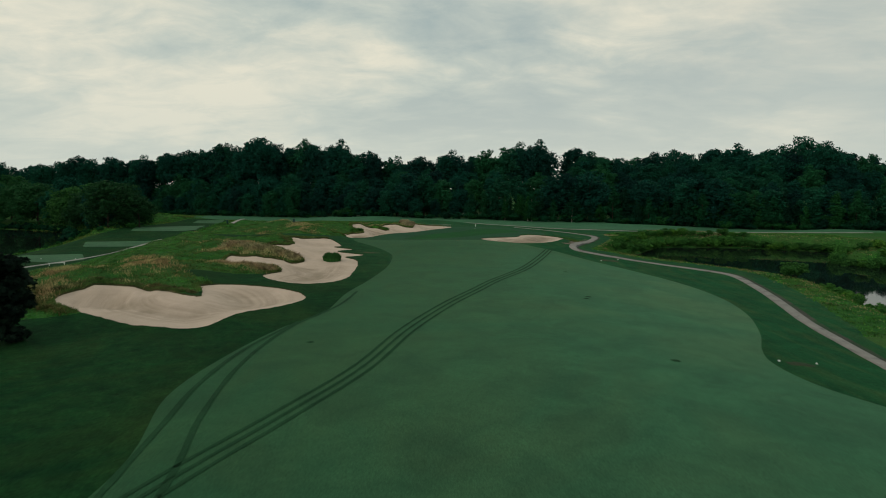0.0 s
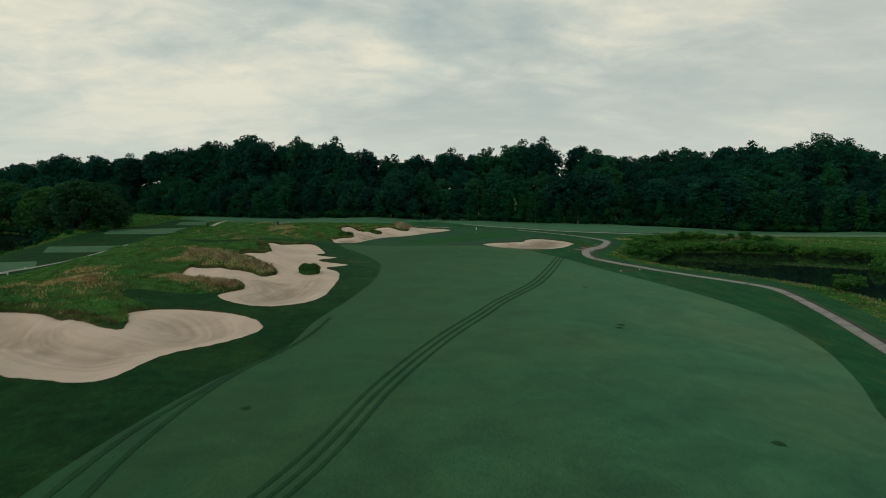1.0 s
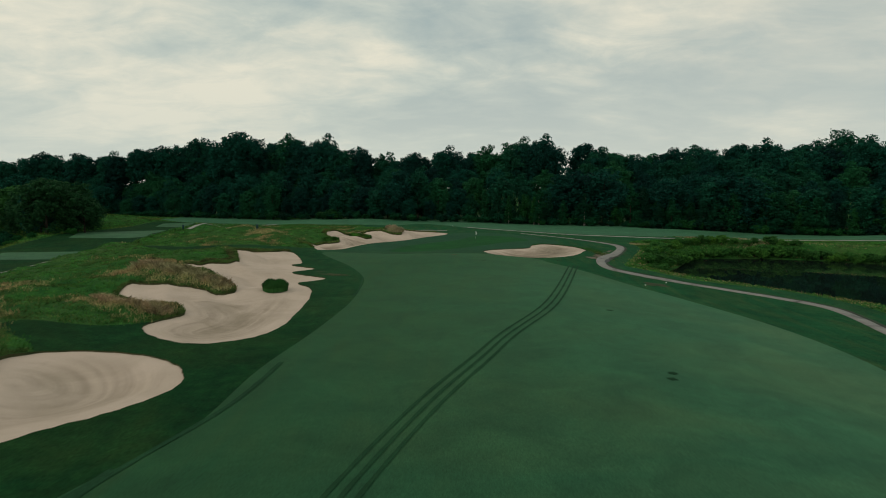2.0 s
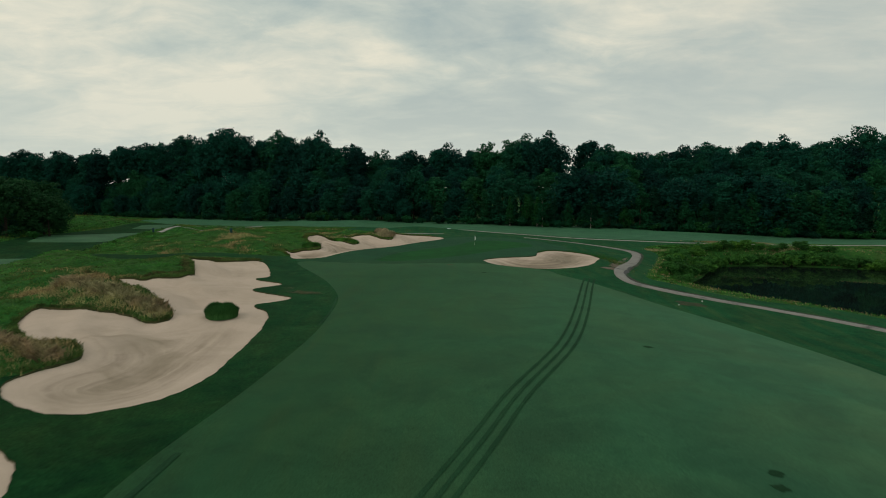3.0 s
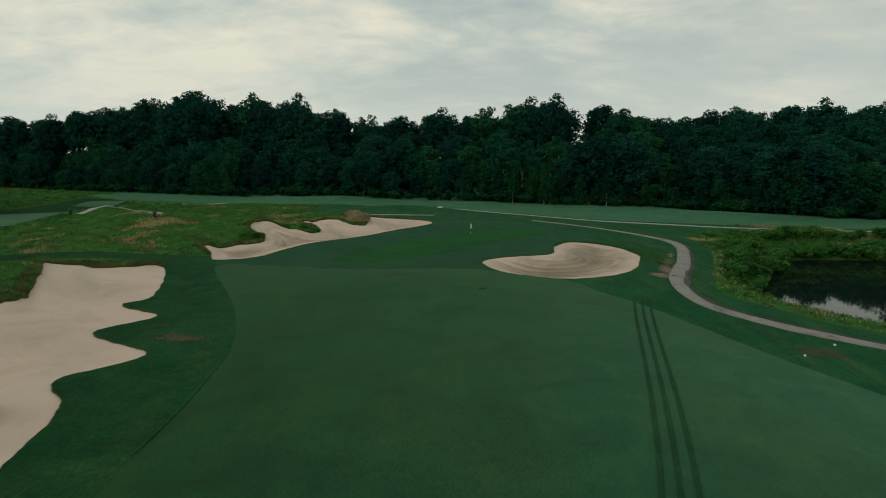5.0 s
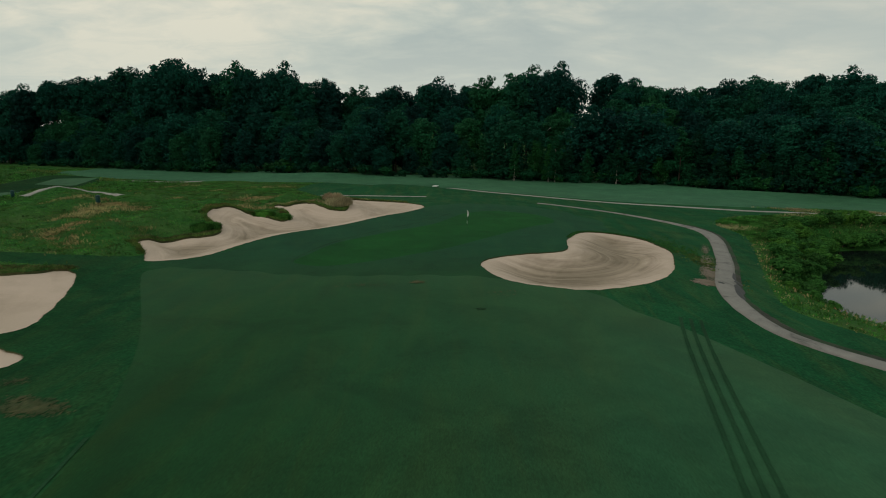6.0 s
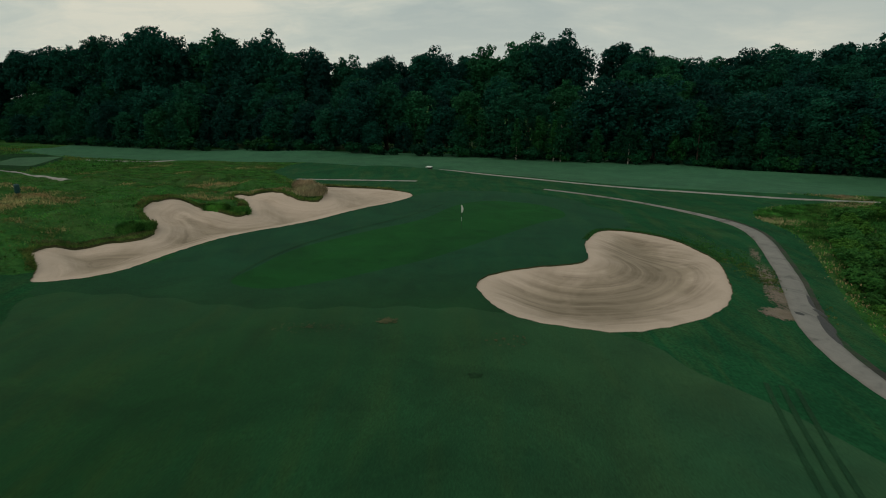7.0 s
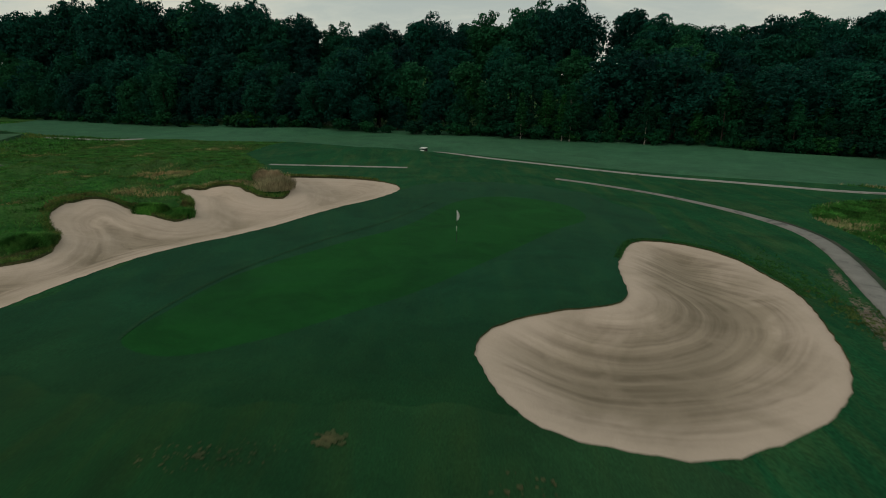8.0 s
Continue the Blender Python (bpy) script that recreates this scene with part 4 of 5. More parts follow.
BIRCH = [make_tree("pale_trunked_tree", 350, LEAF_YOUNG, BARK_PALE, "young tree with a bare pale trunk at the wood's edge", "tree", 12, 2.4, 0.08, 18, 3600, 0.21, 0.13, 1.0, 0.7, "pale-trunked trees")]
SHRUB = [make_shrub("shrub", 400 + i, LEAF_SHRUB, "leafy green shrub on the pond bank", 2.4, 1.9, 3600, 0.115, group="shrubs of the pond bank") for i in range(3)]
UNDER = [make_shrub("wood_shrub", 420 + i, LEAF_YOUNG, "dark leafy shrub at the foot of the woods", 2.4, 1.9, 1600, 0.17, group="shrubs of the woods") for i in range(2)]
SCRUB = [make_shrub("scrub", 440, LEAF_SCRUB, "brighter green shrub at the foot of the woods", 2.4, 1.9, 3000, 0.14, group="shrubs of the woods")]
used = set()
plant_rng = random.Random(5)


def plant(stock, x, y, high, base_high, spread=1.0, z=None):
    """Plants a copy; the first of each kind stands itself."""
    ob = plant_rng.choice(stock)
    s = high / base_high
    m = Matrix.LocRotScale((x, y, land_at(x, y) - 0.05 if z is None else z), Euler((0, 0, plant_rng.uniform(0, 6.28))), (s * spread, s * spread, s))
    if ob.name not in used:
        used.add(ob.name)
        ob.matrix_basis = m
        return ob
    keep = ob.scale.copy()
    ob.scale = (1, 1, 1)
    made = copy_thing(ob, m)
    ob.scale = keep
    return made


EDGE_X, EDGE_Y = [p[0] for p in WOOD_EDGE], [p[1] for p in WOOD_EDGE]


def edge(x):
    return float(np.interp(x, EDGE_X, EDGE_Y))


# crests of the tallest trees along the skyline, and lower neighbours between them
CRESTS = [(-256, 344, 25), (-233, 339, 24), (-218, 336, 25), (-203, 332, 28), (-181, 327, 27), (-164, 323, 28), (-136, 316, 30), (-114, 312, 33), (-95, 309, 36), (-69, 305, 35),
          (-53, 302, 34), (-38, 300, 28), (-24, 297, 25), (-10, 295, 25), (3, 293, 28), (22, 290, 28), (35.5, 288, 32), (45, 287, 33), (62.5, 283, 30), (71, 279, 27.5), (80, 275, 25),
          (94, 270, 26), (105, 267, 27), (118, 262, 28), (128, 257, 29), (138, 253, 27), (149, 248, 31), (156, 245, 27), (164, 241, 25)]
for x, y, top in CRESTS:
    plant(TALL, x, y, top + (4.0 if x > 85 else 2.4), 26, 0.95 if top > 27 else 1.0)
x = -330.0
while x < 240:
    y, top = (np.interp(x, [c[0] for c in CRESTS], [c[k] for c in CRESTS]) for k in (1, 2))
    if not 48 < x < 60:
        plant(TALL, x, float(y) + plant_rng.uniform(-9, 7), float(top) + plant_rng.uniform(-2.8, 1.0) + (2.4 if x > 85 else 1.8 if x < -110 else 0.6), 26, plant_rng.uniform(0.85, 1.1))
    x += 7.2
x = 66.0
while x < 185:
    y, top = (np.interp(x, [c[0] for c in CRESTS], [c[k] for c in CRESTS]) for k in (1, 2))
    plant(TALL, x, float(y) + plant_rng.uniform(-16, -6), float(top) + plant_rng.uniform(-1.4, 1.6), 26, plant_rng.uniform(0.8, 1.1))
    x += 6.0
# rows of the wood, from the deep of it to its edge; old trees on one side, a younger belt on the other
for off, gap, low, high in ((34, 9, 17, 23), (22, 8, 13, 19.5)):
    x = -330.0
    while x < 235:
        tall = plant_rng.uniform(low, high)
        plant(TALL if off > 30 or tall > 18 else FULL, x + plant_rng.uniform(-3, 3), edge(x) + off * (1 if x > -90 else 0.75) + plant_rng.uniform(-4, 4), tall, 26 if off > 30 or tall > 18 else 17, plant_rng.uniform(0.85, 1.15))
        x += gap * plant_rng.uniform(0.7, 1.3)
x = -300.0
while x < 240:
    right = x > 8
    if right:
        plant(YOUNG, x, edge(x) + plant_rng.uniform(1.5, 5), plant_rng.uniform(7, 14.5), 12, plant_rng.uniform(0.95, 1.3))
        plant(YOUNG if plant_rng.random() < 0.6 else FULL, x + 2, edge(x) + plant_rng.uniform(7, 12), plant_rng.uniform(11, 16.5), 14, plant_rng.uniform(1.0, 1.3))
        x += plant_rng.uniform(3.4, 5.2)
    else:
        plant(FULL, x, edge(x) + plant_rng.uniform(4, 9), plant_rng.uniform(7, 15), 17, plant_rng.uniform(0.85, 1.2))
        plant(FULL, x + 3, edge(x) + plant_rng.uniform(11, 17), plant_rng.uniform(12, 21), 17, plant_rng.uniform(0.8, 1.1))
        x += plant_rng.uniform(4.6, 8.0)
for x, y in ((76, 243), (83, 239), (90, 235), (97, 232)):
    plant(FULL, x, y, plant_rng.uniform(18, 20), 17, 0.9)
for x, y in ((33.2, 231.4), (34.9, 231.2), (49.5, 226.4), (24.5, 233)):
    plant(BIRCH, x, y, plant_rng.uniform(10, 12.5), 12, 1.0)
# trees beyond the tees
for k, (x, y, high, wide) in enumerate(((-103, 181, 15, 1.1), (-96, 186, 10, 1.1), (-112, 192, 14, 1.1), (-121, 200, 13, 1.1), (-131, 208, 15, 1.2), (-141, 215, 14, 1.2), (-152, 221, 16, 1.2), (-164, 226, 15, 1.2), (-176, 230, 17, 1.2),
                                        (-189, 234, 16, 1.2), (-202, 238, 17, 1.2), (-216, 242, 17, 1.2), (-112, 206, 15, 1.1), (-128, 222, 16, 1.2), (-150, 236, 18, 1.2), (-180, 246, 19, 1.2), (-104, 196, 11, 1.1))):
    plant(WILLOW if k % 3 != 2 else FULL, x, y, high, 14 if k % 3 != 2 else 17, wide, max(land_at(x, y), LEFT_WATER_Z) - 0.1)
for x, y, high in ((-93, 176, 2.6), (-98, 168, 2.2), (-100, 158, 1.8), (-97, 148, 1.6), (-95, 140, 1.5), (-94, 131, 1.5), (-92, 122, 1.6), (-91, 114, 1.5), (-104, 172, 2.4), (-100, 163, 2.0)):
    plant(SCRUB, x, y, 0.7 * high, 2.4, 1.2)
# shrubs of the pond: a ragged hedge along the far shore, single bushes elsewhere
def hedge(points, gap, low, high, off, stock=SHRUB):
    line = dense(points, gap)
    for p in beside(line, off):
        x, y = p[0] + plant_rng.uniform(-0.7, 0.7), p[1] + plant_rng.uniform(-0.8, 0.8)
        plant(stock, x, y, plant_rng.uniform(low, high), 2.4, plant_rng.uniform(0.9, 1.3), land_at(x, y) - 0.1)


hedge([(36.8, 126.5), (39.6, 132.5), (44.6, 140.5)], 1.4, 1.4, 2.5, -0.7)
hedge([(39.6, 135.4), (42.6, 140.4), (46.6, 146)], 1.7, 1.3, 2.3, 0.0)
hedge([(37.6, 121.4), (40, 116.4), (45, 112), (48.6, 106.4), (51.8, 101.2), (54.6, 96)], 1.9, 0.5, 1.0, 0.0)
hedge([(47, 144), (52, 151.6), (58.5, 157.6), (69, 158.2), (80, 155.6), (91, 149.2), (101, 142.4)], 1.6, 1.5, 2.7, -1.2)
hedge([(50.5, 152), (57, 159.6), (69, 160.6), (82, 157.4)], 2.4, 1.3, 2.1, 0.0)
hedge([(100, 138.6), (97.6, 132.4), (88.4, 129.4), (82.8, 122.4), (91.4, 113.2), (113, 105)], 2.2, 1.5, 3.2, 0.0)
hedge([(-107, 166), (-112, 176), (-121, 191), (-136, 206), (-180, 225), (-230, 240)], 3.2, 1.6, 3.4, 0.0, UNDER)
for x, y, high in ((53.6, 89, 2.7), (54.6, 80.2, 1.6), (53.4, 75.5, 1.6), (55.6, 84.6, 1.4), (52.2, 70.2, 1.5), (51.4, 66.3, 1.6), (50.4, 63, 1.5), (54.4, 77.8, 1.7), (85.5, 118, 2.2), (91, 119, 2.4), (90, 125, 2.0),
                   (97, 119.6, 2.0), (52, 72.6, 1.3), (49.8, 64.8, 1.3), (36.0, 125.2, 1.0), (35.6, 127.2, 1.0), (36.2, 129.4, 1.2), (103, 125, 2.4), (95, 127, 1.8)):
    plant(SHRUB, x, y, high, 2.4, 1.1, land_at(x, y))
# low growth along the foot of the woods
x = -150.0
while x < 150:
    plant(UNDER, x + plant_rng.uniform(-2, 2), edge(x) + plant_rng.uniform(0.5, 2.5), plant_rng.uniform(1.4, 4.0), 2.4, 1.2)
    x += 3.4
for x, y, high in ((-42, 254.2, 4.2), (-39.4, 252.6, 3.2), (-45, 254.6, 3.0), (80, 214.6, 3.4), (83, 213.6, 2.6), (68, 219, 2.4), (36, 230.6, 1.6), (99, 206.8, 2.8)):
    plant(SCRUB, x, y, high, 2.4, 1.2)
# the dark evergreen that the camera passes
near_tree = make_tree("evergreen_tree", 77, LEAF_DARK, BARK, "dark dense evergreen beside the bunker", "tree", 7.4, 3.1, -0.16, 30, 14000, 0.2, 0.16, 1.0, 0)
near_tree.location = (-32.9, 41.6, land_at(-32.9, 41.6))


# ---- tall grass ----
def blades(points, length, width, rng, per=5, spread=0.25, stiff=0.5):
    """Tufts of bent blades standing on the land."""
    v, f = [], []
    for x, y, z, s in points:
        for _ in range(per):
            a = rng.uniform(0, 6.28)
            bx, by = x + rng.gauss(0, spread), y + rng.gauss(0, spread)
            h, w = length * s * rng.uniform(0.6, 1.25), width * rng.uniform(0.7, 1.3)
            lean = h * rng.uniform(0.1, 1 - stiff)
            la = rng.uniform(0, 6.28)
            ux, uy = w * math.cos(a), w * math.sin(a)
            tx, ty = bx + lean * math.cos(la), by + lean * math.sin(la)
            mx, my = bx + lean * 0.35 * math.cos(la), by + lean * 0.35 * math.sin(la)
            i = len(v)
            v += [(bx - ux, by - uy, z - 0.04), (bx + ux, by + uy, z - 0.04), (mx + ux * 0.7, my + uy * 0.7, z + h * 0.6), (tx, ty, z + h), (mx - ux * 0.7, my - uy * 0.7, z + h * 0.6)]
            f.append((i, i + 1, i + 2, i + 3, i + 4))
    return v, f


def wild_mask(x, y):
    """True where nothing is mown, raked, paved or wet."""
    keep = np.ones(len(x), bool)
    for line in (BUNKER_A, BUNKER_B, BUNKER_C, BUNKER_D):
        keep &= inside_distance(line, x, y) > 0.55
    for line in (FAIRWAY_LINE, MOWN_LINE, POND_LINE, LEFT_POND_LINE, FRINGE_LINE, FAR_LINE, TEE_MOWN):
        keep &= inside_distance(line, x, y) > 0.1
    for line in (MAIN_PATH, FAR_PATH, TEE_PATH, RISE_PATH):
        keep &= line_distance(line, x, y, False) > 1.3
    return keep


def bunker_gap(x, y):
    return np.minimum.reduce([inside_distance(l, x, y) for l in (BUNKER_A, BUNKER_B, BUNKER_C)])


def grow_grass():
    rs = np.random.RandomState(3)
    rng = random.Random(3)
    n = 56000
    x, y = rs.uniform(-66, -8, n), 36 + 190 * rs.uniform(0, 1, n) ** 1.15
    keep = wild_mask(x, y)
    x, y = x[keep], y[keep]
    gap = bunker_gap(x, y)
    z = land(x, y)
    dry = dryness(x, y)
    tan = dry + 0.14 * np.exp(-gap / 1.4) + 0.13 * rs.normal(size=len(x)) > 0.52
    tall = 0.75 + 0.5 * np.exp(-gap / 1.5) + 0.25 * np.clip(dry, -1, 1)
    olive = ~tan & (dry + 0.16 * rs.normal(size=len(x)) > 0.16)
    for pick, name, mat, label, length in ((~tan & ~olive, "rough_grass", BLADE_GREEN, "green tufts of unmown rough", 0.16), (olive, "olive_grass", BLADE_OLIVE, "olive half-dry tufts of unmown rough", 0.21), (tan, "fescue_grass", BLADE_TAN, "dry straw-coloured fescue tufts on bunker banks", 0.3)):
        v, f = blades(list(zip(x[pick], y[pick], z[pick], tall[pick])), length, 0.033 if mat is not BLADE_TAN else 0.028, rng, 7 if mat is not BLADE_TAN else 11, 0.34, 0.05)
        tagged(mesh_object(name, v, f, mat, smooth_it=False), label, "grass", "", "stuff")
    n = 9000
    x, y = rs.uniform(38, 76, n), rs.uniform(146, 182, n)
    keep = wild_mask(x, y) & (inside_distance(POND_LINE, x, y) > 2)
    x, y = x[keep], y[keep]
    z = land(x, y)
    dry = np.array([noise.noise(Vector((a * 0.14, b * 0.14, 9.3))) for a, b in zip(x, y)]) + 0.1 * rs.normal(size=len(x)) > 0.22
    for pick, name, mat, label in ((~dry, "meadow_grass", BLADE_GREEN, "unmown green grass above the pond"), (dry, "dry_meadow_grass", BLADE_TAN, "dry grass patches above the pond")):
        v, f = blades(list(zip(x[pick], y[pick], z[pick], np.ones(pick.sum()))), 0.28, 0.03, rng, 8, 0.32, 0.05)
        tagged(mesh_object(name, v, f, mat, smooth_it=False), label, "grass", "", "stuff")
    # far slopes beyond the tees
    n = 16000
    x, y = rs.uniform(-150, -60, n), rs.uniform(120, 275, n)
    keep = wild_mask(x, y)
    x, y = x[keep], y[keep]
    z = land(x, y)
    pale = np.array([noise.noise(Vector((a * 0.06, b * 0.1, 5.3))) for a, b in zip(x, y)]) + 0.12 * rs.normal(size=len(x)) > 0.2
    for pick, name, mat, label in ((~pale, "hill_grass", BLADE_GREEN, "unmown green grass on the slopes beyond the tees"), (pale, "pale_hill_grass", BLADE_OLIVE, "half-dry grass on the slopes beyond the tees")):
        v, f = blades(list(zip(x[pick], y[pick], z[pick], np.ones(pick.sum()))), 0.34, 0.07, rng, 6, 0.6, 0.05)
        tagged(mesh_object(name, v, f, mat, smooth_it=False), label, "grass", "", "stuff")
    # bank of the pond
    n = 34000
    x, y = rs.uniform(30, 105, n), rs.uniform(40, 174, n)
    shore = inside_distance(POND_LINE, x, y, 18.0)
    keep = wild_mask(x, y) & (shore < 17)
    x, y, shore = x[keep], y[keep], shore[keep]
    z = land(x, y)
    tan = (rs.uniform(size=len(x)) < 0.3 * np.exp(-((shore - 5.0) / 2.0) ** 2) + 0.07)
    for pick, name, mat, label, length in ((~tan, "bank_grass", BLADE_GREEN, "lush green grass and reeds on the pond bank", 0.26), (tan, "dry_bank_grass", BLADE_TAN, "dry grass strip along the pond bank", 0.2)):
        size = 0.65 + 0.9 * np.exp(-shore / 3.0)
        v, f = blades(list(zip(x[pick], y[pick], z[pick], size[pick])), length, 0.035, rng, 6, 0.3, 0.25)
        tagged(mesh_object(name, v, f, mat, smooth_it=False), label, "grass", "", "stuff")


grow_grass()


def grass_clump(x, y, wide, high, mat, seed, label, name="ornamental_grass", sink=0.0, count=2600):
    """A dense round clump of upright blades."""
    rng = random.Random(seed)
    z0 = land_at(x, y) - sink
    v, f = [], []
    for _ in range(count):
        a, r = rng.uniform(0, 6.28), math.sqrt(rng.random())
        out = r * wide * 0.45
        h = high * (1 - 0.52 * r ** 4) * (0.94 + 0.1 * math.cos(2 * a)) * rng.uniform(0.8, 1.04)
        tip = out + wide * 0.06 * r * rng.uniform(0.3, 1.4)
        w = 0.03 * rng.uniform(0.6, 1.4)
        sa, sb = -math.sin(a) * w, math.cos(a) * w
        i = len(v)
        bx, by = x + out * 0.98 * math.cos(a), y + out * 0.98 * math.sin(a)
        mx, my = x + (out + 0.4 * (tip - out)) * math.cos(a), y + (out + 0.4 * (tip - out)) * math.sin(a)
        v += [(bx - sa, by - sb, z0 - 0.1), (bx + sa, by + sb, z0 - 0.1), (mx + sa, my + sb, z0 + h * 0.65), (x + tip * math.cos(a + 0.05), y + tip * math.sin(a + 0.05), z0 + h), (mx - sa, my - sb, z0 + h * 0.65)]
        f.append((i, i + 1, i + 2, i + 3, i + 4))
    return tagged(mesh_object(name, v, f, mat, smooth_it=False), label, "grass clump")


grass_clump(-16.7, 88.0, 2.9, 1.25, BLADE_DARK, 8, "dense round dark green ornamental grass in sand", "ornamental_grass", 0.3, 6000)
for i, (x, y, w, h) in enumerate([(-9.6, 160.3, 4.6, 1.3), (-10.6, 162.0, 3.4, 1.2), (-15.4, 150.8, 3.6, 0.9), (-17.3, 150.6, 3.2, 0.8), (-20.6, 140.6, 3.6, 0.8)]):
    grass_clump(x, y, w, h, BLADE_STRAW if i < 2 else BLADE_GREEN, 40 + i, "rounded straw-coloured fescue clump on a bunker nose" if i < 2 else "rounded green fescue clump on a bunker nose", "fescue_clump", 0.05, 1500)


def fescue_roll(pts, wide, high, mat, seed, label):
    """A low roll of matted tall grass along a bunker's finger; it leans over the sand but is not rooted in it."""
    rng, rs = random.Random(seed), np.random.RandomState(seed)
    line = np.repeat(dense(pts, 0.35), 110 if high > 0.5 else 60, axis=0)
    q, turn_by = rs.normal(0, 0.42, len(line)), rs.uniform(0, 6.28, len(line))
    x = line[:, 0] + q * wide * 0.5 * np.cos(turn_by) + rs.uniform(-0.3, 0.3, len(line))
    y = line[:, 1] + q * wide * 0.5 * np.sin(turn_by) + rs.uniform(-0.3, 0.3, len(line))
    keep = np.minimum(bunker_gap(x, y), inside_distance(BUNKER_D, x, y)) > -0.1
    v, f = [], []
    for x, y, q, a in zip(x[keep], y[keep], q[keep], turn_by[keep]):
        h = high * math.exp(-0.8 * q * q) * rng.uniform(0.5, 1.15)
        lean, w = h * rng.uniform(0.3, 1.4), 0.014 * rng.uniform(0.7, 1.4)
        la = rng.uniform(0, 6.28)
        z = land_at(x, y)
        ux, uy = w * math.cos(a + 1.5), w * math.sin(a + 1.5)
        tx, ty = x + lean * math.cos(la), y + lean * math.sin(la)
        mx, my = x + 0.4 * (tx - x), y + 0.4 * (ty - y)
        i = len(v)
        v += [(x - ux, y - uy, z - 0.3), (x + ux, y + uy, z - 0.3), (mx + ux, my + uy, z + 0.6 * h), (tx, ty, z + h * rng.uniform(0.7, 1.0)), (mx - ux, my - uy, z + 0.6 * h)]
        f.append((i, i + 1, i + 2, i + 3, i + 4))
    return tagged(mesh_object("fescue_roll", v, f, mat, smooth_it=False), label, "grass", "", "stuff")


fescue_roll([(-37, 98), (-33.2, 94.6), (-29, 92.2), (-25, 90), (-21.8, 88.4)], 3.8, 0.85, BLADE_BROWN, 1, "matted brown fescue roll on a bunker finger")
fescue_roll([(-31, 80.5), (-27, 77), (-24, 75.2), (-21.6, 74.2)], 3.2, 0.7, BLADE_BROWN, 2, "matted brown fescue roll on a bunker finger")
fescue_roll([(-38, 104.5), (-34, 104.3), (-30.5, 105), (-28.2, 107), (-29.5, 111), (-32, 116)], 1.6, 0.32, BLADE_MIXED, 3, "half-dry tall grass along the bunker's edge")
fescue_roll([(-34, 59.6), (-30, 59.4), (-26.6, 58), (-24, 56)], 1.8, 0.34, BLADE_MIXED, 4, "overhanging grass on the bunker's back edge")
fescue_roll([(-37, 55), (-35.6, 58.4), (-33, 59.8)], 1.8, 0.31, BLADE_MIXED, 5, "overhanging grass on the bunker's back edge")
fescue_roll([(-38.4, 55), (-37.2, 52.4), (-34.6, 50.4), (-32, 49.2)], 2.2, 0.5, BLADE_MIXED, 15, "dark half-dry grass along the bunker's front edge")
fescue_roll([(-25.2, 134.6), (-22.6, 137.2), (-19.6, 139), (-20.6, 142)], 1.6, 0.31, BLADE_MIXED, 6, "overhanging grass on the bunker's back edge")
fescue_roll([(-23.2, 146.5), (-22.6, 150), (-19.4, 151.9), (-16.4, 150), (-14.9, 151), (-16.4, 155.4)], 1.5, 0.28, BLADE_MIXED, 7, "overhanging grass on the bunker's back edge")
fescue_roll([(-19.3, 160), (-14.6, 162), (-11.4, 159.4), (-9.3, 160.5), (-10.6, 165.4), (-5, 171)], 0.9, 0.24, BLADE_BROWN, 8, "overhanging dry grass on the bunker's back edge")
fescue_roll([(-33.6, 120.2), (-28, 121.6), (-24, 122.6)], 1.4, 0.25, BLADE_MIXED, 9, "overhanging grass on the bunker's back edge")



def rim_grass(line, seed):
    """Ragged half-dry blades rooted along a bunker's unmown rim, drooping over the cut edge."""
    rs, rng = np.random.RandomState(seed), random.Random(seed)
    pts = np.repeat(dense([tuple(p) for p in line] + [tuple(line[0])], 0.12), 9, axis=0)
    x, y = pts[:, 0] + rs.normal(0, 0.3, len(pts)), pts[:, 1] + rs.normal(0, 0.3, len(pts))
    gap = inside_distance(line, x, y)
    keep = (gap > 0.02) & (gap < 0.7) & (inside_distance(MOWN_LINE, x, y) > 0.2)
    v, f = blades([(a, b, land_at(a, b), 1.0) for a, b in zip(x[keep], y[keep])], 0.24, 0.02, rng, 3, 0.08, 0.0)
    tagged(mesh_object("rim_grass", v, f, BLADE_OLIVE, smooth_it=False), "ragged half-dry grass along the rim of a bunker", "grass", "", "stuff")


for seed, line in enumerate((BUNKER_A, BUNKER_B, BUNKER_C)):
    rim_grass(line, 60 + seed)


def rough_tufts(name, box_at, count, length, mat, seed, label):
    """Loose tufts scattered over a small stretch of mown ground."""
    rs, rng = np.random.RandomState(seed), random.Random(seed)
    x, y = rs.normal(box_at[0], box_at[2], count), rs.normal(box_at[1], box_at[3], count)
    keep = np.ones(count, bool)
    for line in (BUNKER_A, BUNKER_B, BUNKER_C, BUNKER_D):
        keep &= inside_distance(line, x, y) > 0.15
    keep &= line_distance(MAIN_PATH, x, y, False) > 1.0
    v, f = blades([(a, b, land_at(a, b), 1.0) for a, b in zip(x[keep], y[keep])], length, 0.04, rng, 5, 0.12, 0.35)
    tagged(mesh_object(name, v, f, mat, smooth_it=False), label, "grass", "", "stuff")


fescue_roll([(19.0, 141.4), (21.7, 146.9), (25.5, 147.5), (28.4, 144.5), (28.9, 139), (28.3, 135)], 0.4, 0.12, BLADE_DARK, 14, "ragged dark turf hanging over the sand's edge")
rough_tufts("rough_tufts", (30.0, 139.5, 1.3, 3.6), 300, 0.12, BLADE_DARK, 5, "straggling dark tufts beside the greenside bunker")
rough_tufts("rough_tufts", (29.5, 131, 0.8, 3.0), 220, 0.12, BLADE_OLIVE, 6, "straggling dry tufts beside the cart path")


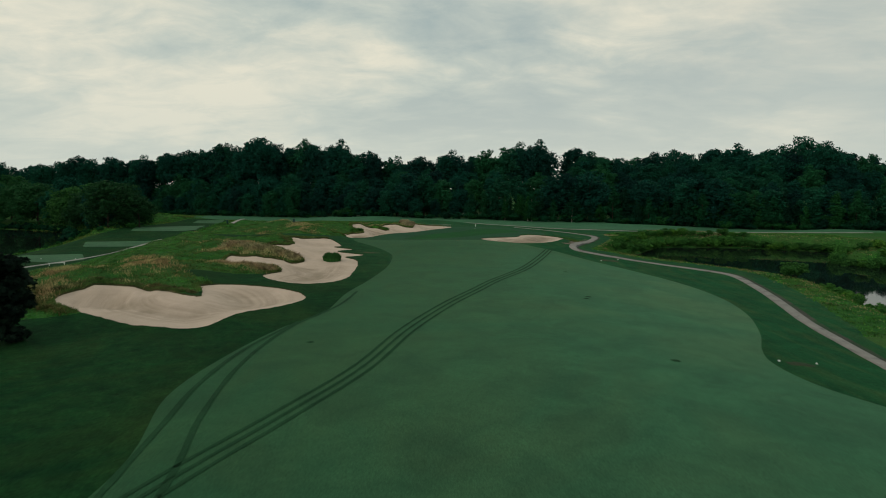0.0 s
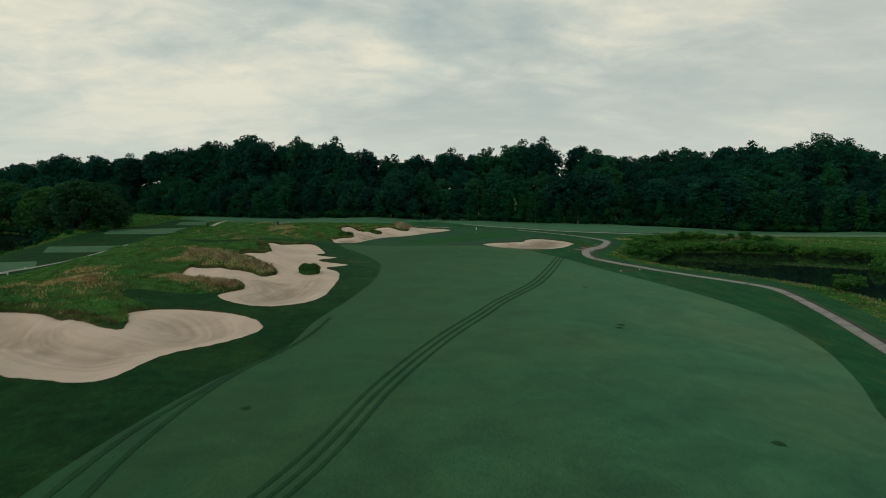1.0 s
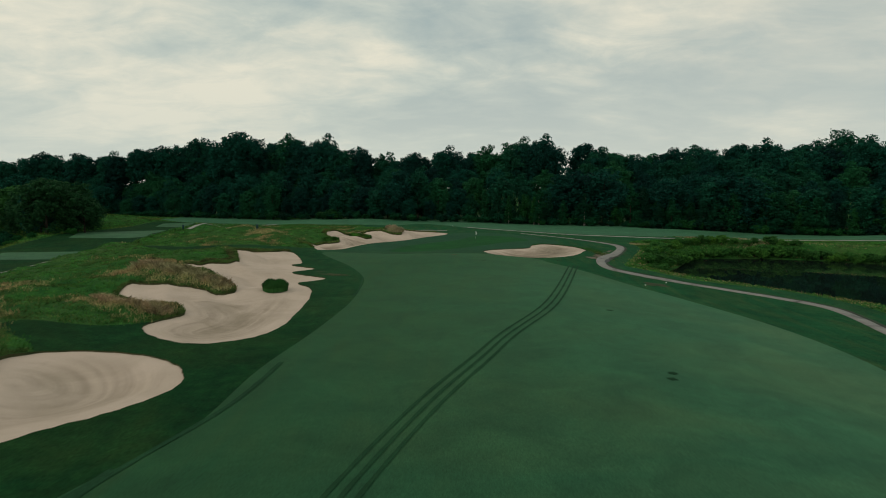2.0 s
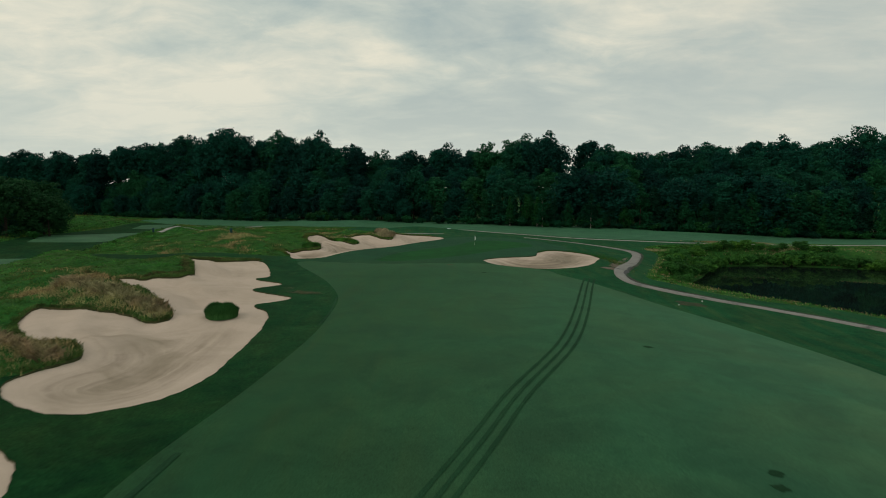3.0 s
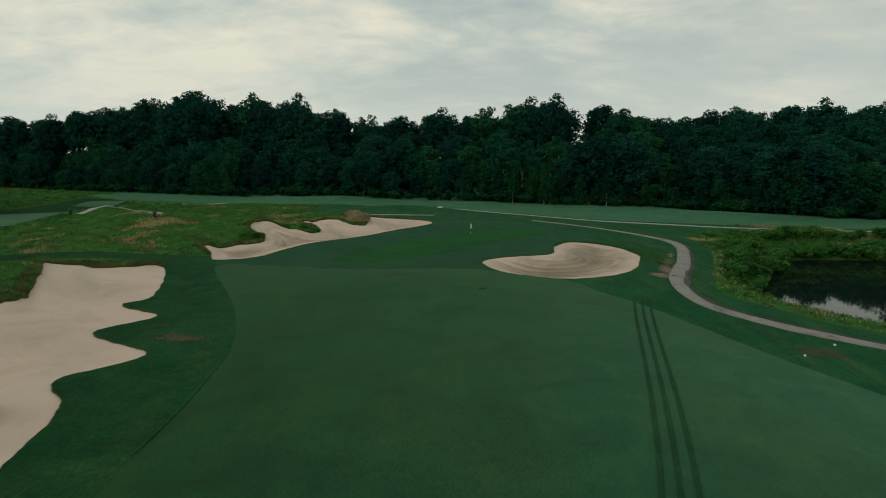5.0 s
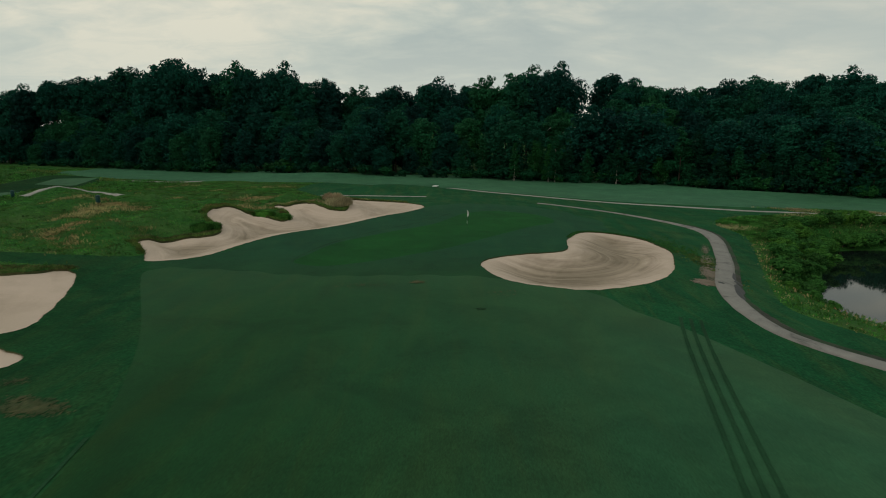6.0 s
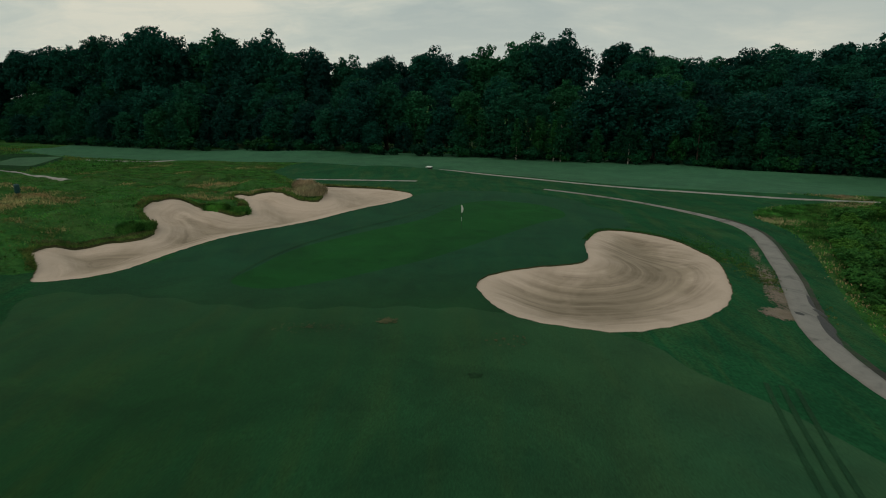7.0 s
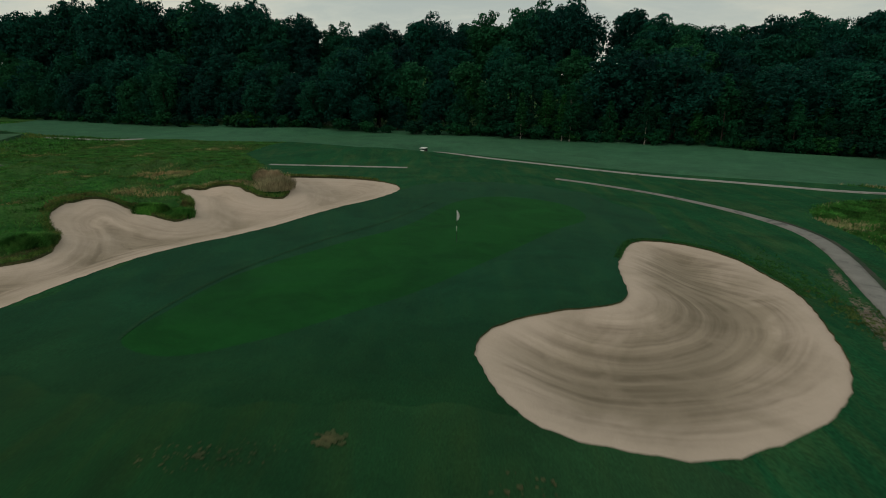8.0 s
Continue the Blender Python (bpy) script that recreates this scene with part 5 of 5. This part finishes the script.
def bunker_rake(x, y, turn_deg, z):
    base = tagged(new("bunker_rake"), "dark wooden rake lying in the greenside sand", "rake")
    base.matrix_basis = pose(x, y, z, 0, 0, turn_deg)
    bm = bmesh.new()
    tube(bm, [(-0.9, 0, 0.03), (0.75, 0, 0.06)], [0.022, 0.022], 8)
    part("handle", bm, BLACK, base)
    bm = bmesh.new()
    box(bm, (0.78, 0, 0.07), (0.07, 0.6, 0.05), 0.012)
    part("head", bm, BLACK, base)
    for k in range(9):
        bm = bmesh.new()
        tube(bm, [(0.78, -0.27 + k * 0.0675, 0.06), (0.80, -0.27 + k * 0.0675, -0.03)], [0.01, 0.005], 6)
        part("tooth", bm, BLACK, base)


bunker_rake(-12.6, 139.2, 40, land_at(-12.6, 139.2) - 0.5)

# ---- furniture of the course ----
def flagstick(x, y):
    z = land_at(x, y)
    base = tagged(new("flagstick"), "white and black banded flagstick with a hanging white flag", "flagstick")
    base.location = (x, y, z)
    for i in range(6):
        bm = bmesh.new()
        tube(bm, [(0, 0, i * 0.39 - (0.15 if i == 0 else 0)), (0, 0, i * 0.39 + 0.39)], [0.014, 0.014], 10)
        part("band", bm, WHITE if i in (2, 4, 5) else BLACK, base, "", True)
    bm = bmesh.new()
    rows = []
    for j in range(9):
        s = j / 8
        wide = 0.03 + 0.15 * math.sin(math.pi * min(1, 0.15 + s * 0.8))
        rows.append([bm.verts.new((0.015 + wide * k / 5, 0.05 * math.sin(k * 1.9 + s * 2.5) * (k / 5), 2.34 - 0.62 * s - 0.14 * k / 5)) for k in range(6)])
    for a, b in zip(rows, rows[1:]):
        for k in range(5):
            bm.faces.new((a[k], a[k + 1], b[k + 1], b[k]))
    bmesh.ops.solidify(bm, geom=bm.faces[:], thickness=0.012)
    part("flag", bm, FLAG, base, "limp white cloth flag", True)
    bm = bmesh.new()
    tube(bm, [(0, 0, -0.05), (0, 0, 0.012)], [0.054, 0.054], 20)
    part("cup", bm, BLACK, base)


flagstick(7.9, 144.7)


def golf_cart(x, y, yaw, z=None):
    base = tagged(new("golf_cart"), "small white golf cart with a white roof on the path", "cart")
    base.matrix_basis = pose(x, y, land_at(x, y) if z is None else z, 0, 0, yaw)
    bm = bmesh.new()
    box(bm, (0, 0, 0.5), (2.3, 1.1, 0.34), 0.08)
    box(bm, (0.85, 0, 0.72), (0.5, 1.08, 0.36), 0.1)
    box(bm, (-0.75, 0, 0.74), (0.6, 1.08, 0.3), 0.08)
    part("body", bm, WHITE, base)
    bm = bmesh.new()
    box(bm, (-0.1, 0, 1.80), (1.7, 1.16, 0.10), 0.045)
    part("roof", bm, WHITE, base)
    for sx in (-0.85, 0.65):
        for sy in (-0.5, 0.5):
            bm = bmesh.new()
            tube(bm, [(sx * 1.1, sy, 0.7), (sx, sy, 1.78)], [0.02, 0.02], 8)
            part("roof_post", bm, BLACK, base)
    bm = bmesh.new()
    box(bm, (0.62, 0, 1.28), (0.04, 1.06, 0.86), 0.01)
    part("windscreen", bm, plain("smoked_screen", (0.05, 0.055, 0.055), 0.2, 0.5), base, "smoked windscreen")
    bm = bmesh.new()
    box(bm, (-0.95, 0, 1.1), (0.34, 0.8, 0.8), 0.08)
    part("bag", bm, WHITE, base, "white golf bags")
    bm = bmesh.new()
    box(bm, (-0.25, 0, 0.82), (0.5, 1.0, 0.14), 0.05)
    box(bm, (-0.5, 0, 1.08), (0.12, 1.0, 0.42), 0.05)
    part("seat", bm, plain("cream_vinyl", (0.4, 0.36, 0.3), 0.5), base)
    for sx in (-0.75, 0.75):
        for sy in (-0.5, 0.5):
            bm = bmesh.new()
            tube(bm, [(sx, sy - 0.09, 0.23), (sx, sy + 0.09, 0.23)], [0.23, 0.23], 20)
            wheel = part("wheel", bm, BLACK, base, "black tyre")
            bm = bmesh.new()
            tube(bm, [(sx, sy - 0.1, 0.23), (sx, sy + 0.1, 0.23)], [0.11, 0.11], 14)
            part("hub", bm, WHITE, wheel)


golf_cart(3.9, 211.0, 75)


def litter_bin(x, y):
    base = tagged(new("litter_bin"), "teal plastic bin on a post beside the tee path", "bin")
    base.location = (x, y, land_at(x, y))
    bm = bmesh.new()
    tube(bm, [(0, 0, -0.1), (0, 0, 0.3)], [0.06, 0.06], 10)
    part("post", bm, BLACK, base)
    bm = bmesh.new()
    tube(bm, [(0, 0, 0.18), (0, 0, 0.22), (0, 0, 0.95), (0, 0, 1.0)], [0.22, 0.25, 0.27, 0.26], 20)
    part("bucket", bm, TEAL, base, "", True)
    bm = bmesh.new()
    tube(bm, [(0, 0, 1.0), (0, 0, 1.06), (0, 0, 1.16), (0, 0, 1.2)], [0.285, 0.285, 0.2, 0.08], 20)
    part("lid", bm, TEAL, base, "", True)


litter_bin(-38.5, 152.0)
litter_bin(-62.4, 170.4)


def tee_rail(x, y, turn_deg):
    """A low white rail on short posts."""
    base = tagged(new("tee_rail"), "low white painted rail beside the tee path", "rail")
    base.matrix_basis = pose(x, y, land_at(x, y), 0, 0, turn_deg)
    bm = bmesh.new()
    box(bm, (0, 0, 0.42), (2.6, 0.12, 0.1), 0.02)
    part("bar", bm, WHITE, base)
    for sx in (-1.15, 1.15):
        bm = bmesh.new()
        box(bm, (sx, 0, 0.18), (0.1, 0.1, 0.46), 0.015)
        part("post", bm, WHITE, base)


tee_rail(-68.5, 103.6, 20)


def marker(x, y):
    bm = bmesh.new()
    z = land_at(x, y)
    tube(bm, [(x, y, z - 0.05), (x, y, z + 0.05), (x, y, z + 0.10), (x, y, z + 0.12)], [0.07, 0.07, 0.05, 0.02], 12)
    tagged(part("ground_marker", bm, WHITE, None, "", True), "small white domed marker set in mown turf", "marker", "white ground markers")


for x, y in ((24.3, 41.5), (27.3, 41.9), (27.5, 101.6), (31.2, 104.2), (-78, 113.5), (-71, 113)):
    marker(x, y)
